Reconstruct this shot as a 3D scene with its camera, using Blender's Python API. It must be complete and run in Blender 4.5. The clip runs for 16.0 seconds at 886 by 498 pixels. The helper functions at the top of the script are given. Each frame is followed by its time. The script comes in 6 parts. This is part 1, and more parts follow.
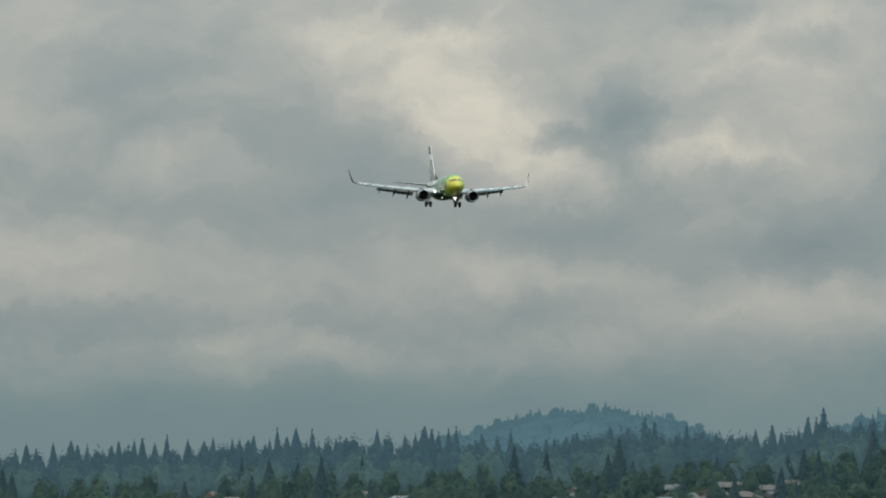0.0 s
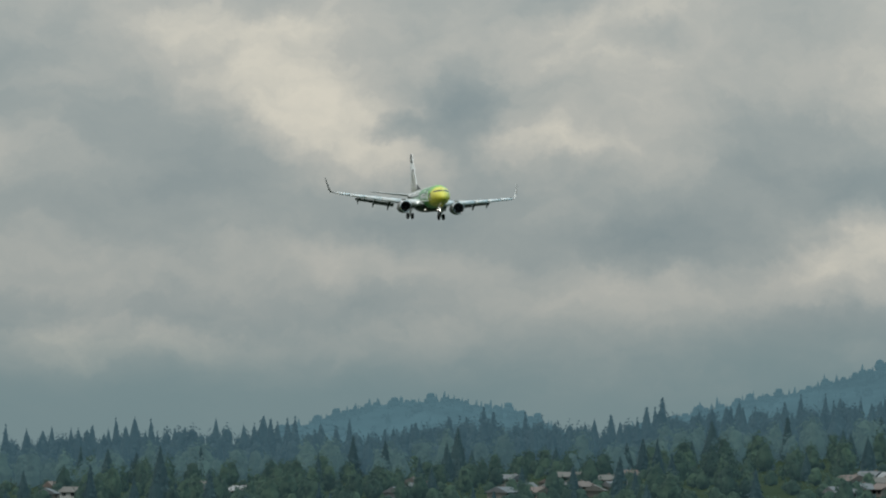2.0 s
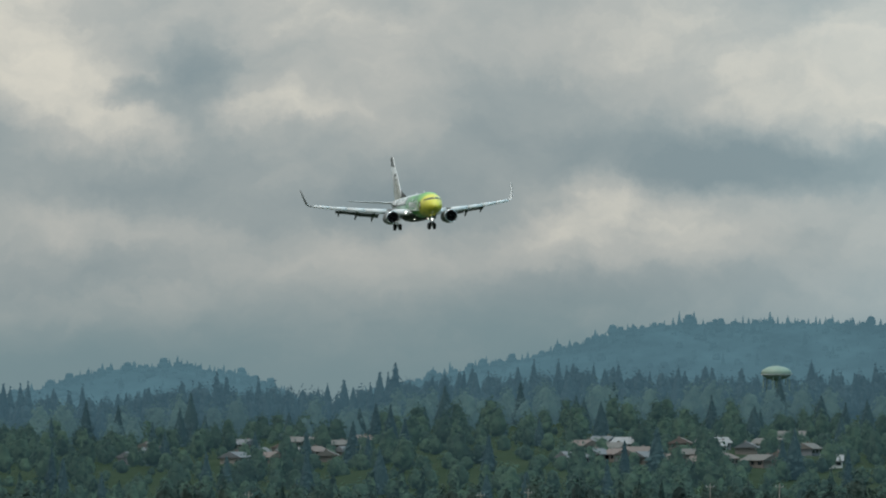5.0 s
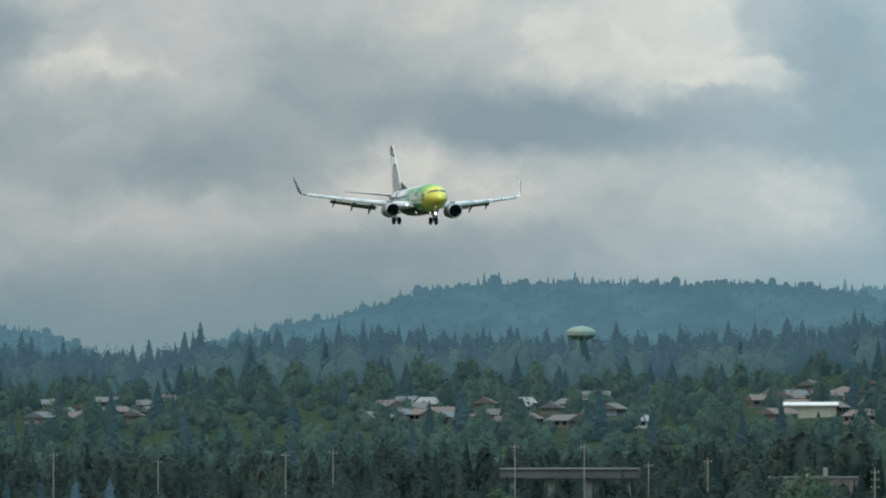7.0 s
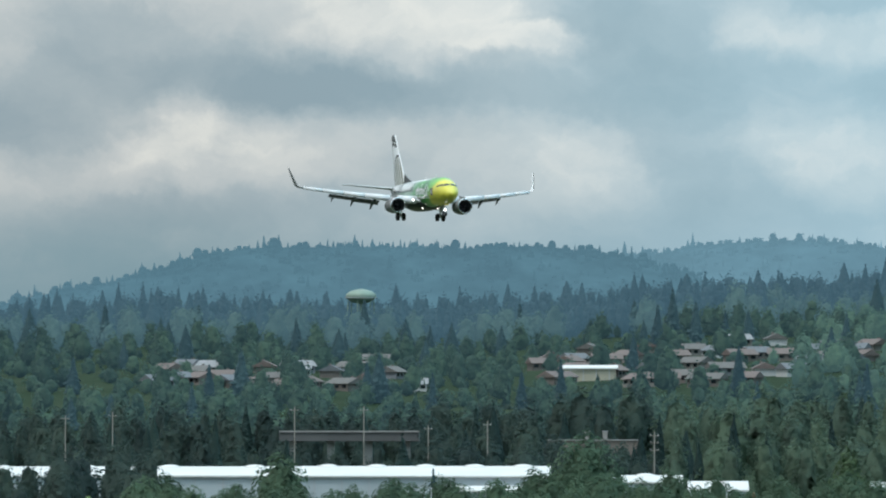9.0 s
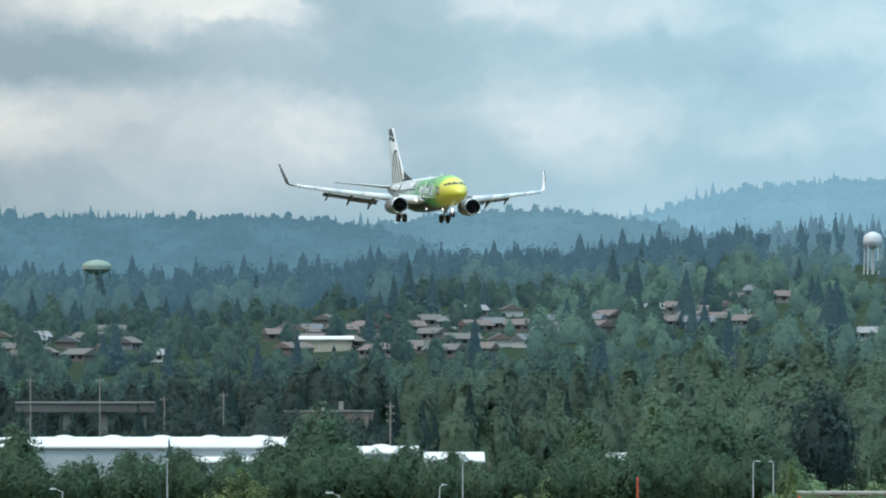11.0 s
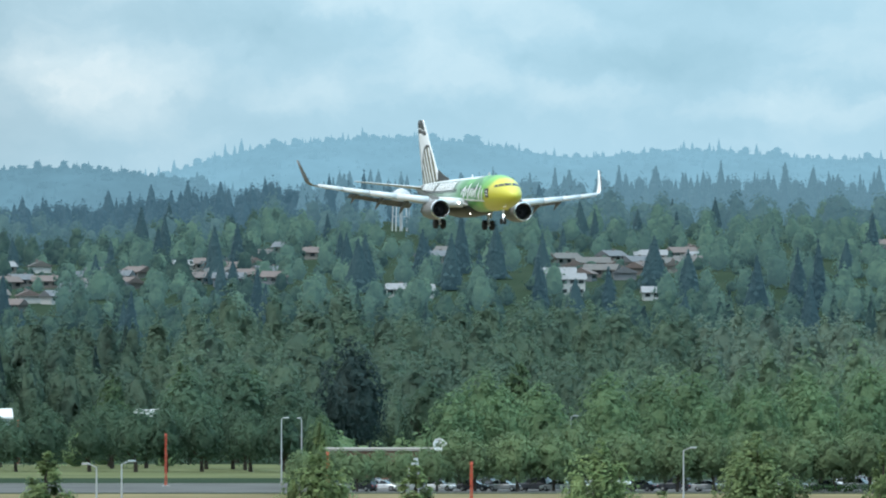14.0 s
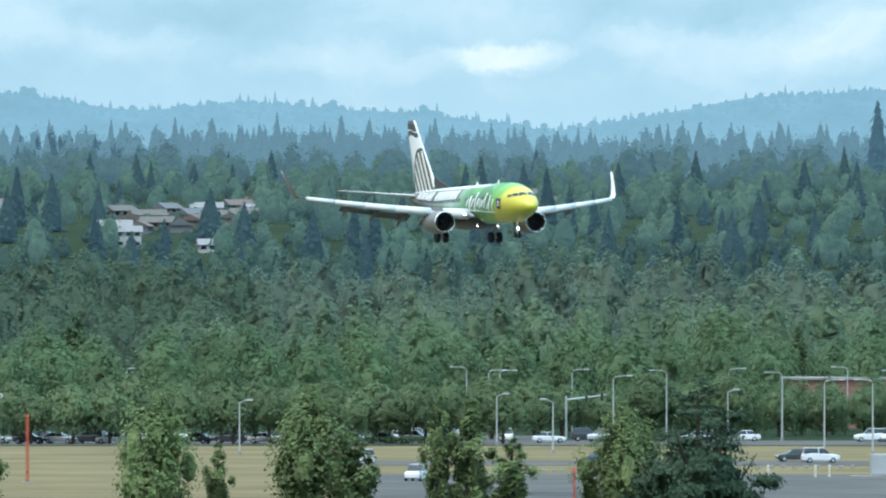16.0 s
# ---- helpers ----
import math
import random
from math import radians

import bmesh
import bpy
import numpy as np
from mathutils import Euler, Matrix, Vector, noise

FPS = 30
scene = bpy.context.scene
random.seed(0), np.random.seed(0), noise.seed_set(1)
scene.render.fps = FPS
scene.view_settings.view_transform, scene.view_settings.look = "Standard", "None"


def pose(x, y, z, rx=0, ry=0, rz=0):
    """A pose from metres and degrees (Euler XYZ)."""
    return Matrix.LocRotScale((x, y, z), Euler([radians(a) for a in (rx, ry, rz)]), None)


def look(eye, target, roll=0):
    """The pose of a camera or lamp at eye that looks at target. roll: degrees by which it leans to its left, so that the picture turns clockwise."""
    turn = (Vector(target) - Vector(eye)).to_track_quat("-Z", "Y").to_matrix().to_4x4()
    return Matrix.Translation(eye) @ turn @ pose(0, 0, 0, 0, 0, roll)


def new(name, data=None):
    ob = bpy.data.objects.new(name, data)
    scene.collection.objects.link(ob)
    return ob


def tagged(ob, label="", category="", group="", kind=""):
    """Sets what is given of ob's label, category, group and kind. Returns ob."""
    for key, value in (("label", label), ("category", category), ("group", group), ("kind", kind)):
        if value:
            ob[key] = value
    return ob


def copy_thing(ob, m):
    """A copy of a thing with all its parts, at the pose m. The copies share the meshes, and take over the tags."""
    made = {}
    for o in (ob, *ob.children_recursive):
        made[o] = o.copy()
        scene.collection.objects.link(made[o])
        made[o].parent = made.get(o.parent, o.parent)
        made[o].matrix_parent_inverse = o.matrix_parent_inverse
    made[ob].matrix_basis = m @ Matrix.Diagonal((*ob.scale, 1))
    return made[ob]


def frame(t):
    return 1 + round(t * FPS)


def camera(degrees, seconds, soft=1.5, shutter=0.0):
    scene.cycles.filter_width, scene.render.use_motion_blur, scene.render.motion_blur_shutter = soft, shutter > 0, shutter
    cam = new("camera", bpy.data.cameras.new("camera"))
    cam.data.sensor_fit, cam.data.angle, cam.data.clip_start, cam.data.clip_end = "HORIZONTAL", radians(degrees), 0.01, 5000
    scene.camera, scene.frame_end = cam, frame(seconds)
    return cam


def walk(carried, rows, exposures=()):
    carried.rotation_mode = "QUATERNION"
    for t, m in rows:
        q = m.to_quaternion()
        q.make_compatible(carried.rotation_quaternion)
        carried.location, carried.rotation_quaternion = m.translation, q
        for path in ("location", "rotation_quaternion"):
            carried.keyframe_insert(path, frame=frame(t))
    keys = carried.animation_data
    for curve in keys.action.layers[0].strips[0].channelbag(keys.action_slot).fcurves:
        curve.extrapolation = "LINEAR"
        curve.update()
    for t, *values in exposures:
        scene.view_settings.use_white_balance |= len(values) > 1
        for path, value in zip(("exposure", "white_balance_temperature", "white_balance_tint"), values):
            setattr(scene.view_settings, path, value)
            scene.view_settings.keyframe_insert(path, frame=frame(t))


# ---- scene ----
# Bearings and elevations below are in milliradians from the camera stand, distances in metres.
EYE = 20.0

cam = camera(5.05, 16.0, soft=2.1)
# seconds, tilt, pan
CAMERA_ROWS = [
    (0.0, 91.6402, 5.7682),
    (0.5, 91.6246, 5.5418),
    (1.0, 91.6107, 5.3081),
    (1.5, 91.5974, 5.0858),
    (2.0, 91.5817, 4.8493),
    (2.5, 91.5563, 4.6044),
    (3.0, 91.5244, 4.3478),
    (3.5, 91.4860, 4.0812),
    (4.0, 91.4484, 3.8299),
    (4.5, 91.4139, 3.5763),
    (5.0, 91.3817, 3.3272),
    (5.5, 91.3451, 3.0736),
    (6.0, 91.2972, 2.8063),
    (6.5, 91.2311, 2.5162),
    (7.0, 91.1544, 2.2148),
    (7.5, 91.0764, 1.9069),
    (8.0, 91.0347, 1.6113),
    (8.5, 90.9831, 1.2966),
    (9.0, 90.9437, 0.9586),
    (9.5, 90.9098, 0.6012),
    (10.0, 90.8746, 0.2282),
    (10.5, 90.8314, -0.1566),
    (11.0, 90.7774, -0.5465),
    (11.5, 90.7327, -0.9353),
    (12.0, 90.6945, -1.3227),
    (12.5, 90.6485, -1.7617),
    (13.0, 90.6042, -2.2266),
    (13.5, 90.5650, -2.7174),
    (14.0, 90.5298, -3.2356),
    (14.5, 90.4959, -3.8065),
    (15.0, 90.4420, -4.4078),
    (15.5, 90.3564, -5.0646),
    (16.0, 90.2585, -5.7668),
]
EXPOSURES = [(0.0, -0.6, 6450, 10), (4.0, -0.58, 6350, 10), (8.0, -0.28, 6000, 10), (10.5, -0.05, 5900, 11), (12.5, 0.08, 5850, 10), (14.5, 0.13, 5800, 10), (16.0, 0.22, 5700, 10)]
walk(cam, [(t, pose(0, 0, EYE, tilt, 0, pan)) for t, tilt, pan in CAMERA_ROWS], EXPOSURES)


# ---- world and sun ----
class Nodes:
    """Short ways to wire a node tree."""

    def __init__(self, tree):
        self.tree = tree
        tree.nodes.clear()

    def add(self, kind, **values):
        n = self.tree.nodes.new(kind)
        for key, value in values.items():
            setattr(n, key, value)
        return n

    def put(self, socket, value):
        if isinstance(value, bpy.types.NodeSocket):
            self.tree.links.new(value, socket)
        elif value is not None:
            if socket.type == "RGBA" and len(value) == 3:
                value = (*value, 1)
            socket.default_value = value

    def math(self, op, a, b=None, c=None, clamp=False):
        n = self.add("ShaderNodeMath", operation=op, use_clamp=clamp)
        for s, v in zip(n.inputs, (a, b, c)):
            self.put(s, v)
        return n.outputs[0]

    def vmath(self, op, a, b=None):
        n = self.add("ShaderNodeVectorMath", operation=op)
        for s, v in zip(n.inputs, (a, b)):
            self.put(s, v)
        return n.outputs["Value"] if op in ("LENGTH", "DOT_PRODUCT") else n.outputs[0]

    def noise(self, vector, scale, detail=4.0, rough=0.55, color=False, distortion=0.0):
        n = self.add("ShaderNodeTexNoise")
        self.put(n.inputs["Vector"], vector)
        n.inputs["Scale"].default_value, n.inputs["Detail"].default_value = scale, detail
        n.inputs["Roughness"].default_value, n.inputs["Distortion"].default_value = rough, distortion
        return n.outputs["Color" if color else 0]

    def span(self, value, a, b, lo=0.0, hi=1.0, smooth=False):
        n = self.add("ShaderNodeMapRange", interpolation_type="SMOOTHSTEP" if smooth else "LINEAR")
        for s, v in zip(n.inputs, (value, a, b, lo, hi)):
            self.put(s, v)
        return n.outputs[0]

    def mix(self, factor, a, b, blend="MIX"):
        n = self.add("ShaderNodeMix", data_type="RGBA", blend_type=blend)
        self.put(n.inputs[0], factor)
        self.put(n.inputs[6], a)
        self.put(n.inputs[7], b)
        return n.outputs[2]

    def ramp(self, value, *stops):
        n = self.add("ShaderNodeValToRGB")
        self.put(n.inputs[0], value)
        e = n.color_ramp.elements
        while len(e) < len(stops):
            e.new(0.5)
        for el, (pos, col) in zip(e, stops):
            el.position, el.color = pos, (*col, 1)
        return n.outputs[0]

    def xyz(self, vector):
        n = self.add("ShaderNodeSeparateXYZ")
        self.put(n.inputs[0], vector)
        return n.outputs

    def vec(self, x, y, z):
        n = self.add("ShaderNodeCombineXYZ")
        for s, v in zip(n.inputs, (x, y, z)):
            self.put(s, v)
        return n.outputs[0]


SUN_HIGH, SUN_TURN = 63.0, 215.0  # degrees above the horizon, compass turn from +y

# cloud banks: bearing, elevation, half width, half height (1 = 56 mrad), weight, softness of the edge
WEST_BANKS = [
    (-1.76, 0.74, 0.13, 0.07, 0.44, 1.2), (-1.66, 0.69, 0.13, 0.06, 0.34, 1.1), (-1.58, 0.62, 0.1, 0.05, 0.34, 1.1), (-1.84, 0.88, 0.17, 0.1, 0.34, 1.2),
    (-1.34, 0.7, 0.1, 0.05, 0.2, 1), (-2.51, 0.73, 0.14, 0.07, 0.17, 1.1), (-2.17, 0.65, 0.12, 0.06, 0.24, 1.1), (-2.42, 0.47, 0.26, 0.07, 0.24, 1.1),
    (-2.15, 0.31, 0.2, 0.06, 0.37, 1), (-1.87, 0.31, 0.1, 0.06, 0.27, 1), (-1.62, 0.47, 0.16, 0.04, 0.2, 1.1), (-1.1, 0.39, 0.12, 0.05, 0.16, 1),
    (-1.17, 0.9, 0.2, 0.09, 0.24, 1.2), (-2.5, 0.27, 0.14, 0.05, 0.27, 1), (-1.33, 0.43, 0.12, 0.05, 0.2, 1),
]
WEST_GAPS = [
    (-1.45, 0.75, 0.06, 0.09, -0.34, 0.9), (-1.57, 0.7, 0.05, 0.03, -0.28, 0.8), (-1.81, 0.93, 0.06, 0.03, -0.23, 0.9), (-2.37, 0.78, 0.12, 0.08, -0.23, 1.1),
    (-2.12, 0.71, 0.18, 0.05, -0.21, 1.1), (-2.28, 0.38, 0.28, 0.03, -0.21, 1.1), (-1.87, 0.38, 0.12, 0.05, -0.14, 1.1), (-1.55, 0.55, 0.16, 0.05, -0.23, 1),
    (-1.09, 0.5, 0.18, 0.06, -0.3, 1), (-0.87, 0.64, 0.26, 0.1, -0.15, 1.2), (-1.15, 0.86, 0.07, 0.03, -0.21, 1), (-0.52, 0.6, 0.2, 0.06, -0.28, 1),
    (-2, 0.55, 0.3, 0.06, -0.11, 1.2), (-1.3, 0.93, 0.1, 0.04, -0.16, 1), (-1.27, 0.6, 0.14, 0.04, -0.14, 1),
]
MIDDLE_BANKS = [
    (-0.36, 0.71, 0.23, 0.09, 0.34, 0.55), (-0.26, 0.78, 0.1, 0.12, 0.26, 0.5), (-0.14, 0.665, 0.1, 0.035, 0.3, 0.5), (-0.60, 0.74, 0.3, 0.1, 0.18, 1.1),
    (-0.12, 0.44, 0.16, 0.08, 0.18, 0.5), (-0.04, 0.47, 0.07, 0.06, 0.12, 0.5), (-0.43, 0.45, 0.3, 0.07, 0.2, 0.9), (-1.12, 0.41, 0.2, 0.06, 0.14, 1.1), (-0.72, 0.54, 0.05, 0.06, 0.2, 0.7),
    (-0.65, 0.52, 0.07, 0.05, 0.16, 0.8), (-0.55, 0.44, 0.13, 0.04, 0.16, 0.8), (-0.84, 0.46, 0.13, 0.035, 0.18, 0.9), (-0.95, 0.84, 0.36, 0.09, 0.26, 1.1), (-1.15, 0.64, 0.18, 0.08, 0.16, 1.1),
    (-1.22, 0.71, 0.2, 0.09, 0.15, 1.1), (0.27, 0.70, 0.08, 0.05, 0.3, 0.8), (0.46, 0.67, 0.18, 0.045, 0.34, 0.8),
]
MIDDLE_GAPS = [
    (-0.76, 0.61, 0.3, 0.05, -0.16, 1.0), (0.1, 0.60, 0.16, 0.08, -0.26, 0.9), (-0.35, 0.57, 0.28, 0.035, -0.2, 0.9), (0.02, 0.74, 0.07, 0.06, -0.24, 0.8),
    (0.16, 0.38, 0.14, 0.08, -0.14, 1.0), (0.62, 0.57, 0.24, 0.04, -0.12, 1.0), (-0.7, 0.36, 0.3, 0.03, -0.16, 1.0), (1.3, 0.50, 0.2, 0.04, -0.2, 1.0), (2.1, 0.50, 0.16, 0.03, -0.18, 1.0),
]
EAST_BANKS = [
    (0.36, 0.45, 0.17, 0.07, 0.3, 1), (0.8, 0.44, 0.14, 0.045, 0.2, 1), (1.02, 0.49, 0.08, 0.05, 0.2, 1), (1.22, 0.445, 0.16, 0.035, 0.25, 1),
    (1.88, 0.42, 0.11, 0.024, 0.45, 0.7), (1.83, 0.44, 0.03, 0.02, 0.25, 0.7), (1.6, 0.4, 0.24, 0.03, 0.18, 1), (2.28, 0.44, 0.18, 0.05, 0.35, 0.9), (2.5, 0.47, 0.14, 0.06, 0.28, 1),
    (0.9, 0.62, 0.24, 0.05, 0.2, 1.1), (2.2, 0.36, 0.3, 0.03, 0.12, 1.1),
]


def make_world():
    world = bpy.data.worlds.new("sky")
    scene.world = world
    world.use_nodes = True
    n = Nodes(world.node_tree)
    way = n.add("ShaderNodeTexCoord").outputs["Generated"]
    x, y, z = n.xyz(way)
    u, v = n.math("MULTIPLY", x, 17.78), n.math("MULTIPLY", z, 17.78)
    flat = n.vec(u, v, y)
    swirl = n.vmath("SUBTRACT", n.noise(flat, 2.6, 5.0, 0.6, color=True), (0.5, 0.5, 0.5))
    swirl = n.vmath("MULTIPLY", swirl, (0.2, 0.13, 0.0))
    curl = n.vmath("SUBTRACT", n.noise(flat, 8.0, 5.0, 0.66, color=True), (0.5, 0.5, 0.5))
    bent = n.vmath("ADD", n.vmath("ADD", flat, swirl), n.vmath("MULTIPLY", curl, (0.13, 0.1, 0.0)))
    # soft sheets of cloud, wider than high
    sheets = n.noise(n.vmath("MULTIPLY", bent, (1.0, 2.1, 1.0)), 1.9, 6.0, 0.52)
    billows = n.noise(n.vmath("MULTIPLY", bent, (1.0, 1.7, 1.0)), 5.5, 5.0, 0.55)
    tone = n.span(sheets, 0.3, 0.72, 0.3, 0.66)
    for cx, cz, rx, rz, weight, soft in WEST_BANKS + WEST_GAPS + MIDDLE_BANKS + MIDDLE_GAPS + EAST_BANKS:
        off = n.vmath("MULTIPLY", n.vmath("SUBTRACT", bent, (cx, cz, 0)), (1 / rx, 1 / rz, 0))
        tone = n.math("ADD", tone, n.span(n.vmath("LENGTH", off), 1 - soft * 0.8, 1 + soft * 0.75, weight, 0.0, smooth=True))
    tone = n.math("MINIMUM", n.math("MAXIMUM", tone, 0.04), 0.95)
    tone = n.math("ADD", tone, n.span(billows, 0.3, 0.7, -0.13, 0.12))
    grey = n.ramp(tone, (0.0, (0.29, 0.37, 0.395)), (0.4, (0.43, 0.485, 0.48)), (0.72, (0.63, 0.635, 0.585)), (1.0, (0.94, 0.885, 0.75)))
    blue = n.ramp(tone, (0.0, (0.30, 0.50, 0.565)), (0.45, (0.42, 0.62, 0.68)), (0.75, (0.58, 0.74, 0.76)), (1.0, (0.82, 0.88, 0.84)))
    east = n.span(n.math("ADD", u, n.math("MULTIPLY", sheets, 0.5)), -0.7, 1.3, smooth=True)
    cloud = n.mix(east, grey, blue)
    # rain haze under the cloud base
    low = n.span(n.math("ADD", v, n.math("MULTIPLY", sheets, 0.16)), 0.30, 0.50, 0.9, 0.0, smooth=True)
    cloud = n.mix(low, cloud, n.mix(east, (0.22, 0.345, 0.375), (0.46, 0.67, 0.74)))
    clear = n.add("ShaderNodeTexSky", sky_type="NISHITA", sun_disc=False)
    clear.sun_elevation, clear.sun_rotation = radians(SUN_HIGH), radians(SUN_TURN)
    blue_sky = n.vmath("MULTIPLY", clear.outputs[0], (0.1, 0.1, 0.1))
    cloud = n.mix(0.12, cloud, blue_sky)
    # an overcast dome is brighter overhead
    dome = n.math("MULTIPLY_ADD", n.math("MAXIMUM", z, 0.0), 2.3, 1.0)
    back = n.add("ShaderNodeBackground")
    n.put(back.inputs[0], cloud)
    n.put(back.inputs[1], dome)
    n.put(n.add("ShaderNodeOutputWorld").inputs[0], back.outputs[0])


make_world()
sun = new("sun", bpy.data.lights.new("sun", "SUN"))
sun.data.energy, sun.data.angle, sun.data.color = 1.9, radians(12), (1.0, 0.95, 0.86)
sun_way = Vector((math.sin(radians(SUN_TURN)) * math.cos(radians(SUN_HIGH)), math.cos(radians(SUN_TURN)) * math.cos(radians(SUN_HIGH)), math.sin(radians(SUN_HIGH))))
sun.matrix_world = look(sun_way * 100, (0, 0, 0))

# ---- materials ----
def surface(name, color, rough=0.6, metal=0.0, vary=0.18, scale=0.6, fine=9.0, bump=0.15, spec=0.5, each=0.0, place="Object"):
    """A worn plain surface: stains at one scale, grain at another, and a fine relief."""
    m = bpy.data.materials.new(name)
    m.use_nodes = True
    n = Nodes(m.node_tree)
    where = n.add("ShaderNodeTexCoord").outputs[place] if place == "Object" else n.add("ShaderNodeNewGeometry").outputs["Position"]
    stains, grain = n.noise(where, scale, 4.0), n.noise(where, fine, 3.0)
    f = n.math("ADD", n.span(stains, 0.25, 0.75, 1 - vary, 1 + vary), n.span(grain, 0.2, 0.8, -vary * 0.4, vary * 0.4))
    if each:
        one = n.add("ShaderNodeObjectInfo").outputs["Random"]
        f = n.math("MULTIPLY", f, n.span(one, 0, 1, 1 - each, 1 + each))
    col = n.vmath("MULTIPLY", n.vec(*color), n.vec(f, f, f))
    b = n.add("ShaderNodeBsdfPrincipled")
    n.put(b.inputs["Base Color"], col)
    n.put(b.inputs["Roughness"], n.span(grain, 0.2, 0.8, max(0.02, rough - 0.08), min(1, rough + 0.08)))
    b.inputs["Metallic"].default_value, b.inputs["Specular IOR Level"].default_value = metal, spec
    if bump:
        r = n.add("ShaderNodeBump")
        r.inputs["Strength"].default_value, r.inputs["Distance"].default_value = bump, 0.02
        n.put(r.inputs["Height"], grain)
        n.put(b.inputs["Normal"], r.outputs[0])
    n.put(n.add("ShaderNodeOutputMaterial").inputs[0], b.outputs[0])
    return m


def glow(name, color, strength):
    m = bpy.data.materials.new(name)
    m.use_nodes = True
    n = Nodes(m.node_tree)
    e = n.add("ShaderNodeEmission")
    n.put(e.inputs[0], color)
    e.inputs[1].default_value = strength
    n.put(n.add("ShaderNodeOutputMaterial").inputs[0], e.outputs[0])
    return m


def foliage(name, dark, light, patch=0.09, each=0.2, rough=0.62, through_light=0.22, haze_glow=None, share=0.0, grain=1.3):
    """Leaves: each clump has its own tint, and each tree or part of the wood its own hue."""
    m = bpy.data.materials.new(name)
    m.use_nodes = True
    n = Nodes(m.node_tree)
    geo = n.add("ShaderNodeNewGeometry")
    one = n.add("ShaderNodeObjectInfo").outputs["Random"]
    cells = n.add("ShaderNodeTexVoronoi")
    n.put(cells.inputs["Vector"], n.vmath("MULTIPLY", geo.outputs["Position"], (1, 1, 0.35)))
    cells.inputs["Scale"].default_value = patch
    hue = n.xyz(cells.outputs["Color"])[0]
    leaf = geo.outputs["Random Per Island"]
    tree = n.add("ShaderNodeAttribute", attribute_name="tree_hue").outputs["Fac"]
    f = n.math("ADD", n.math("MULTIPLY", leaf, 0.2), n.math("ADD", n.math("MULTIPLY", hue, 0.25), n.math("MULTIPLY", tree, 0.5)))
    col = n.mix(f, dark, light)
    k = n.span(one, 0, 1, 1 - each, 1 + each)
    col = n.vmath("MULTIPLY", col, n.vec(k, k, k))
    b = n.add("ShaderNodeBsdfPrincipled")
    n.put(b.inputs["Base Color"], col)
    b.inputs["Roughness"].default_value, b.inputs["Specular IOR Level"].default_value = rough, 0.12
    twigs = n.add("ShaderNodeBump")
    twigs.inputs["Strength"].default_value, twigs.inputs["Distance"].default_value = 1.0, 0.9
    n.put(twigs.inputs["Height"], n.noise(geo.outputs["Position"], grain, 3.0, 0.65))
    n.put(b.inputs["Normal"], twigs.outputs[0])
    t = n.add("ShaderNodeBsdfTranslucent")
    n.put(t.inputs[0], col)
    mx = n.add("ShaderNodeMixShader")
    mx.inputs[0].default_value = through_light
    n.put(mx.inputs[1], b.outputs[0])
    n.put(mx.inputs[2], t.outputs[0])
    last = mx.outputs[0]
    if haze_glow:  # town and far trees: haze is painted into the leaves as emission
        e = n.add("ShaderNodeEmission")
        n.put(e.inputs[0], haze_glow)
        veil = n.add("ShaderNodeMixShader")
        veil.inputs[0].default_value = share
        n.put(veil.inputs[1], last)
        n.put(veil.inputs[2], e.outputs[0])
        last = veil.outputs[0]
    n.put(n.add("ShaderNodeOutputMaterial").inputs[0], last)
    return m


def far_hill(name, color, haze_glow, share):
    """A wooded backdrop hill miles off, most of its colour haze painted as emission."""
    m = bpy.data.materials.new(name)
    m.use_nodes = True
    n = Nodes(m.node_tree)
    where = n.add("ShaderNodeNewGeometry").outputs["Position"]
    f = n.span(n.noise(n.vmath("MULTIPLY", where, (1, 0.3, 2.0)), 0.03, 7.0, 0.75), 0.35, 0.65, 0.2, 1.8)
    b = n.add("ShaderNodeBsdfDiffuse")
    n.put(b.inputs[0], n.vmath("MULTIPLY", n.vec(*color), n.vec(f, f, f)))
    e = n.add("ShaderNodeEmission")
    n.put(e.inputs[0], haze_glow)
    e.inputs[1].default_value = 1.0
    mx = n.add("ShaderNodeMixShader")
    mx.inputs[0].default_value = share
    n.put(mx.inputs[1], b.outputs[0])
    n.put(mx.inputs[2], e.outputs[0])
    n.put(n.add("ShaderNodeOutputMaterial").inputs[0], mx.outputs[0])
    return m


def ground_material():
    """Summer grass, straw-coloured where it has dried."""
    m = bpy.data.materials.new("summer_grass")
    m.use_nodes = True
    n = Nodes(m.node_tree)
    where = n.add("ShaderNodeNewGeometry").outputs["Position"]
    dry, tuft = n.noise(where, 0.02, 5.0, 0.6), n.noise(where, 1.2, 4.0, 0.6)
    col = n.ramp(n.math("ADD", n.math("MULTIPLY", dry, 0.7), n.math("MULTIPLY", tuft, 0.3)), (0.3, (0.02, 0.034, 0.017)), (0.5, (0.03, 0.047, 0.027)), (0.7, (0.045, 0.06, 0.036)))
    b = n.add("ShaderNodeBsdfPrincipled")
    n.put(b.inputs["Base Color"], col)
    b.inputs["Roughness"].default_value, b.inputs["Specular IOR Level"].default_value = 0.95, 0.02
    r = n.add("ShaderNodeBump")
    r.inputs["Strength"].default_value, r.inputs["Distance"].default_value = 0.5, 0.1
    n.put(r.inputs["Height"], tuft)
    n.put(b.inputs["Normal"], r.outputs[0])
    n.put(n.add("ShaderNodeOutputMaterial").inputs[0], b.outputs[0])
    return m


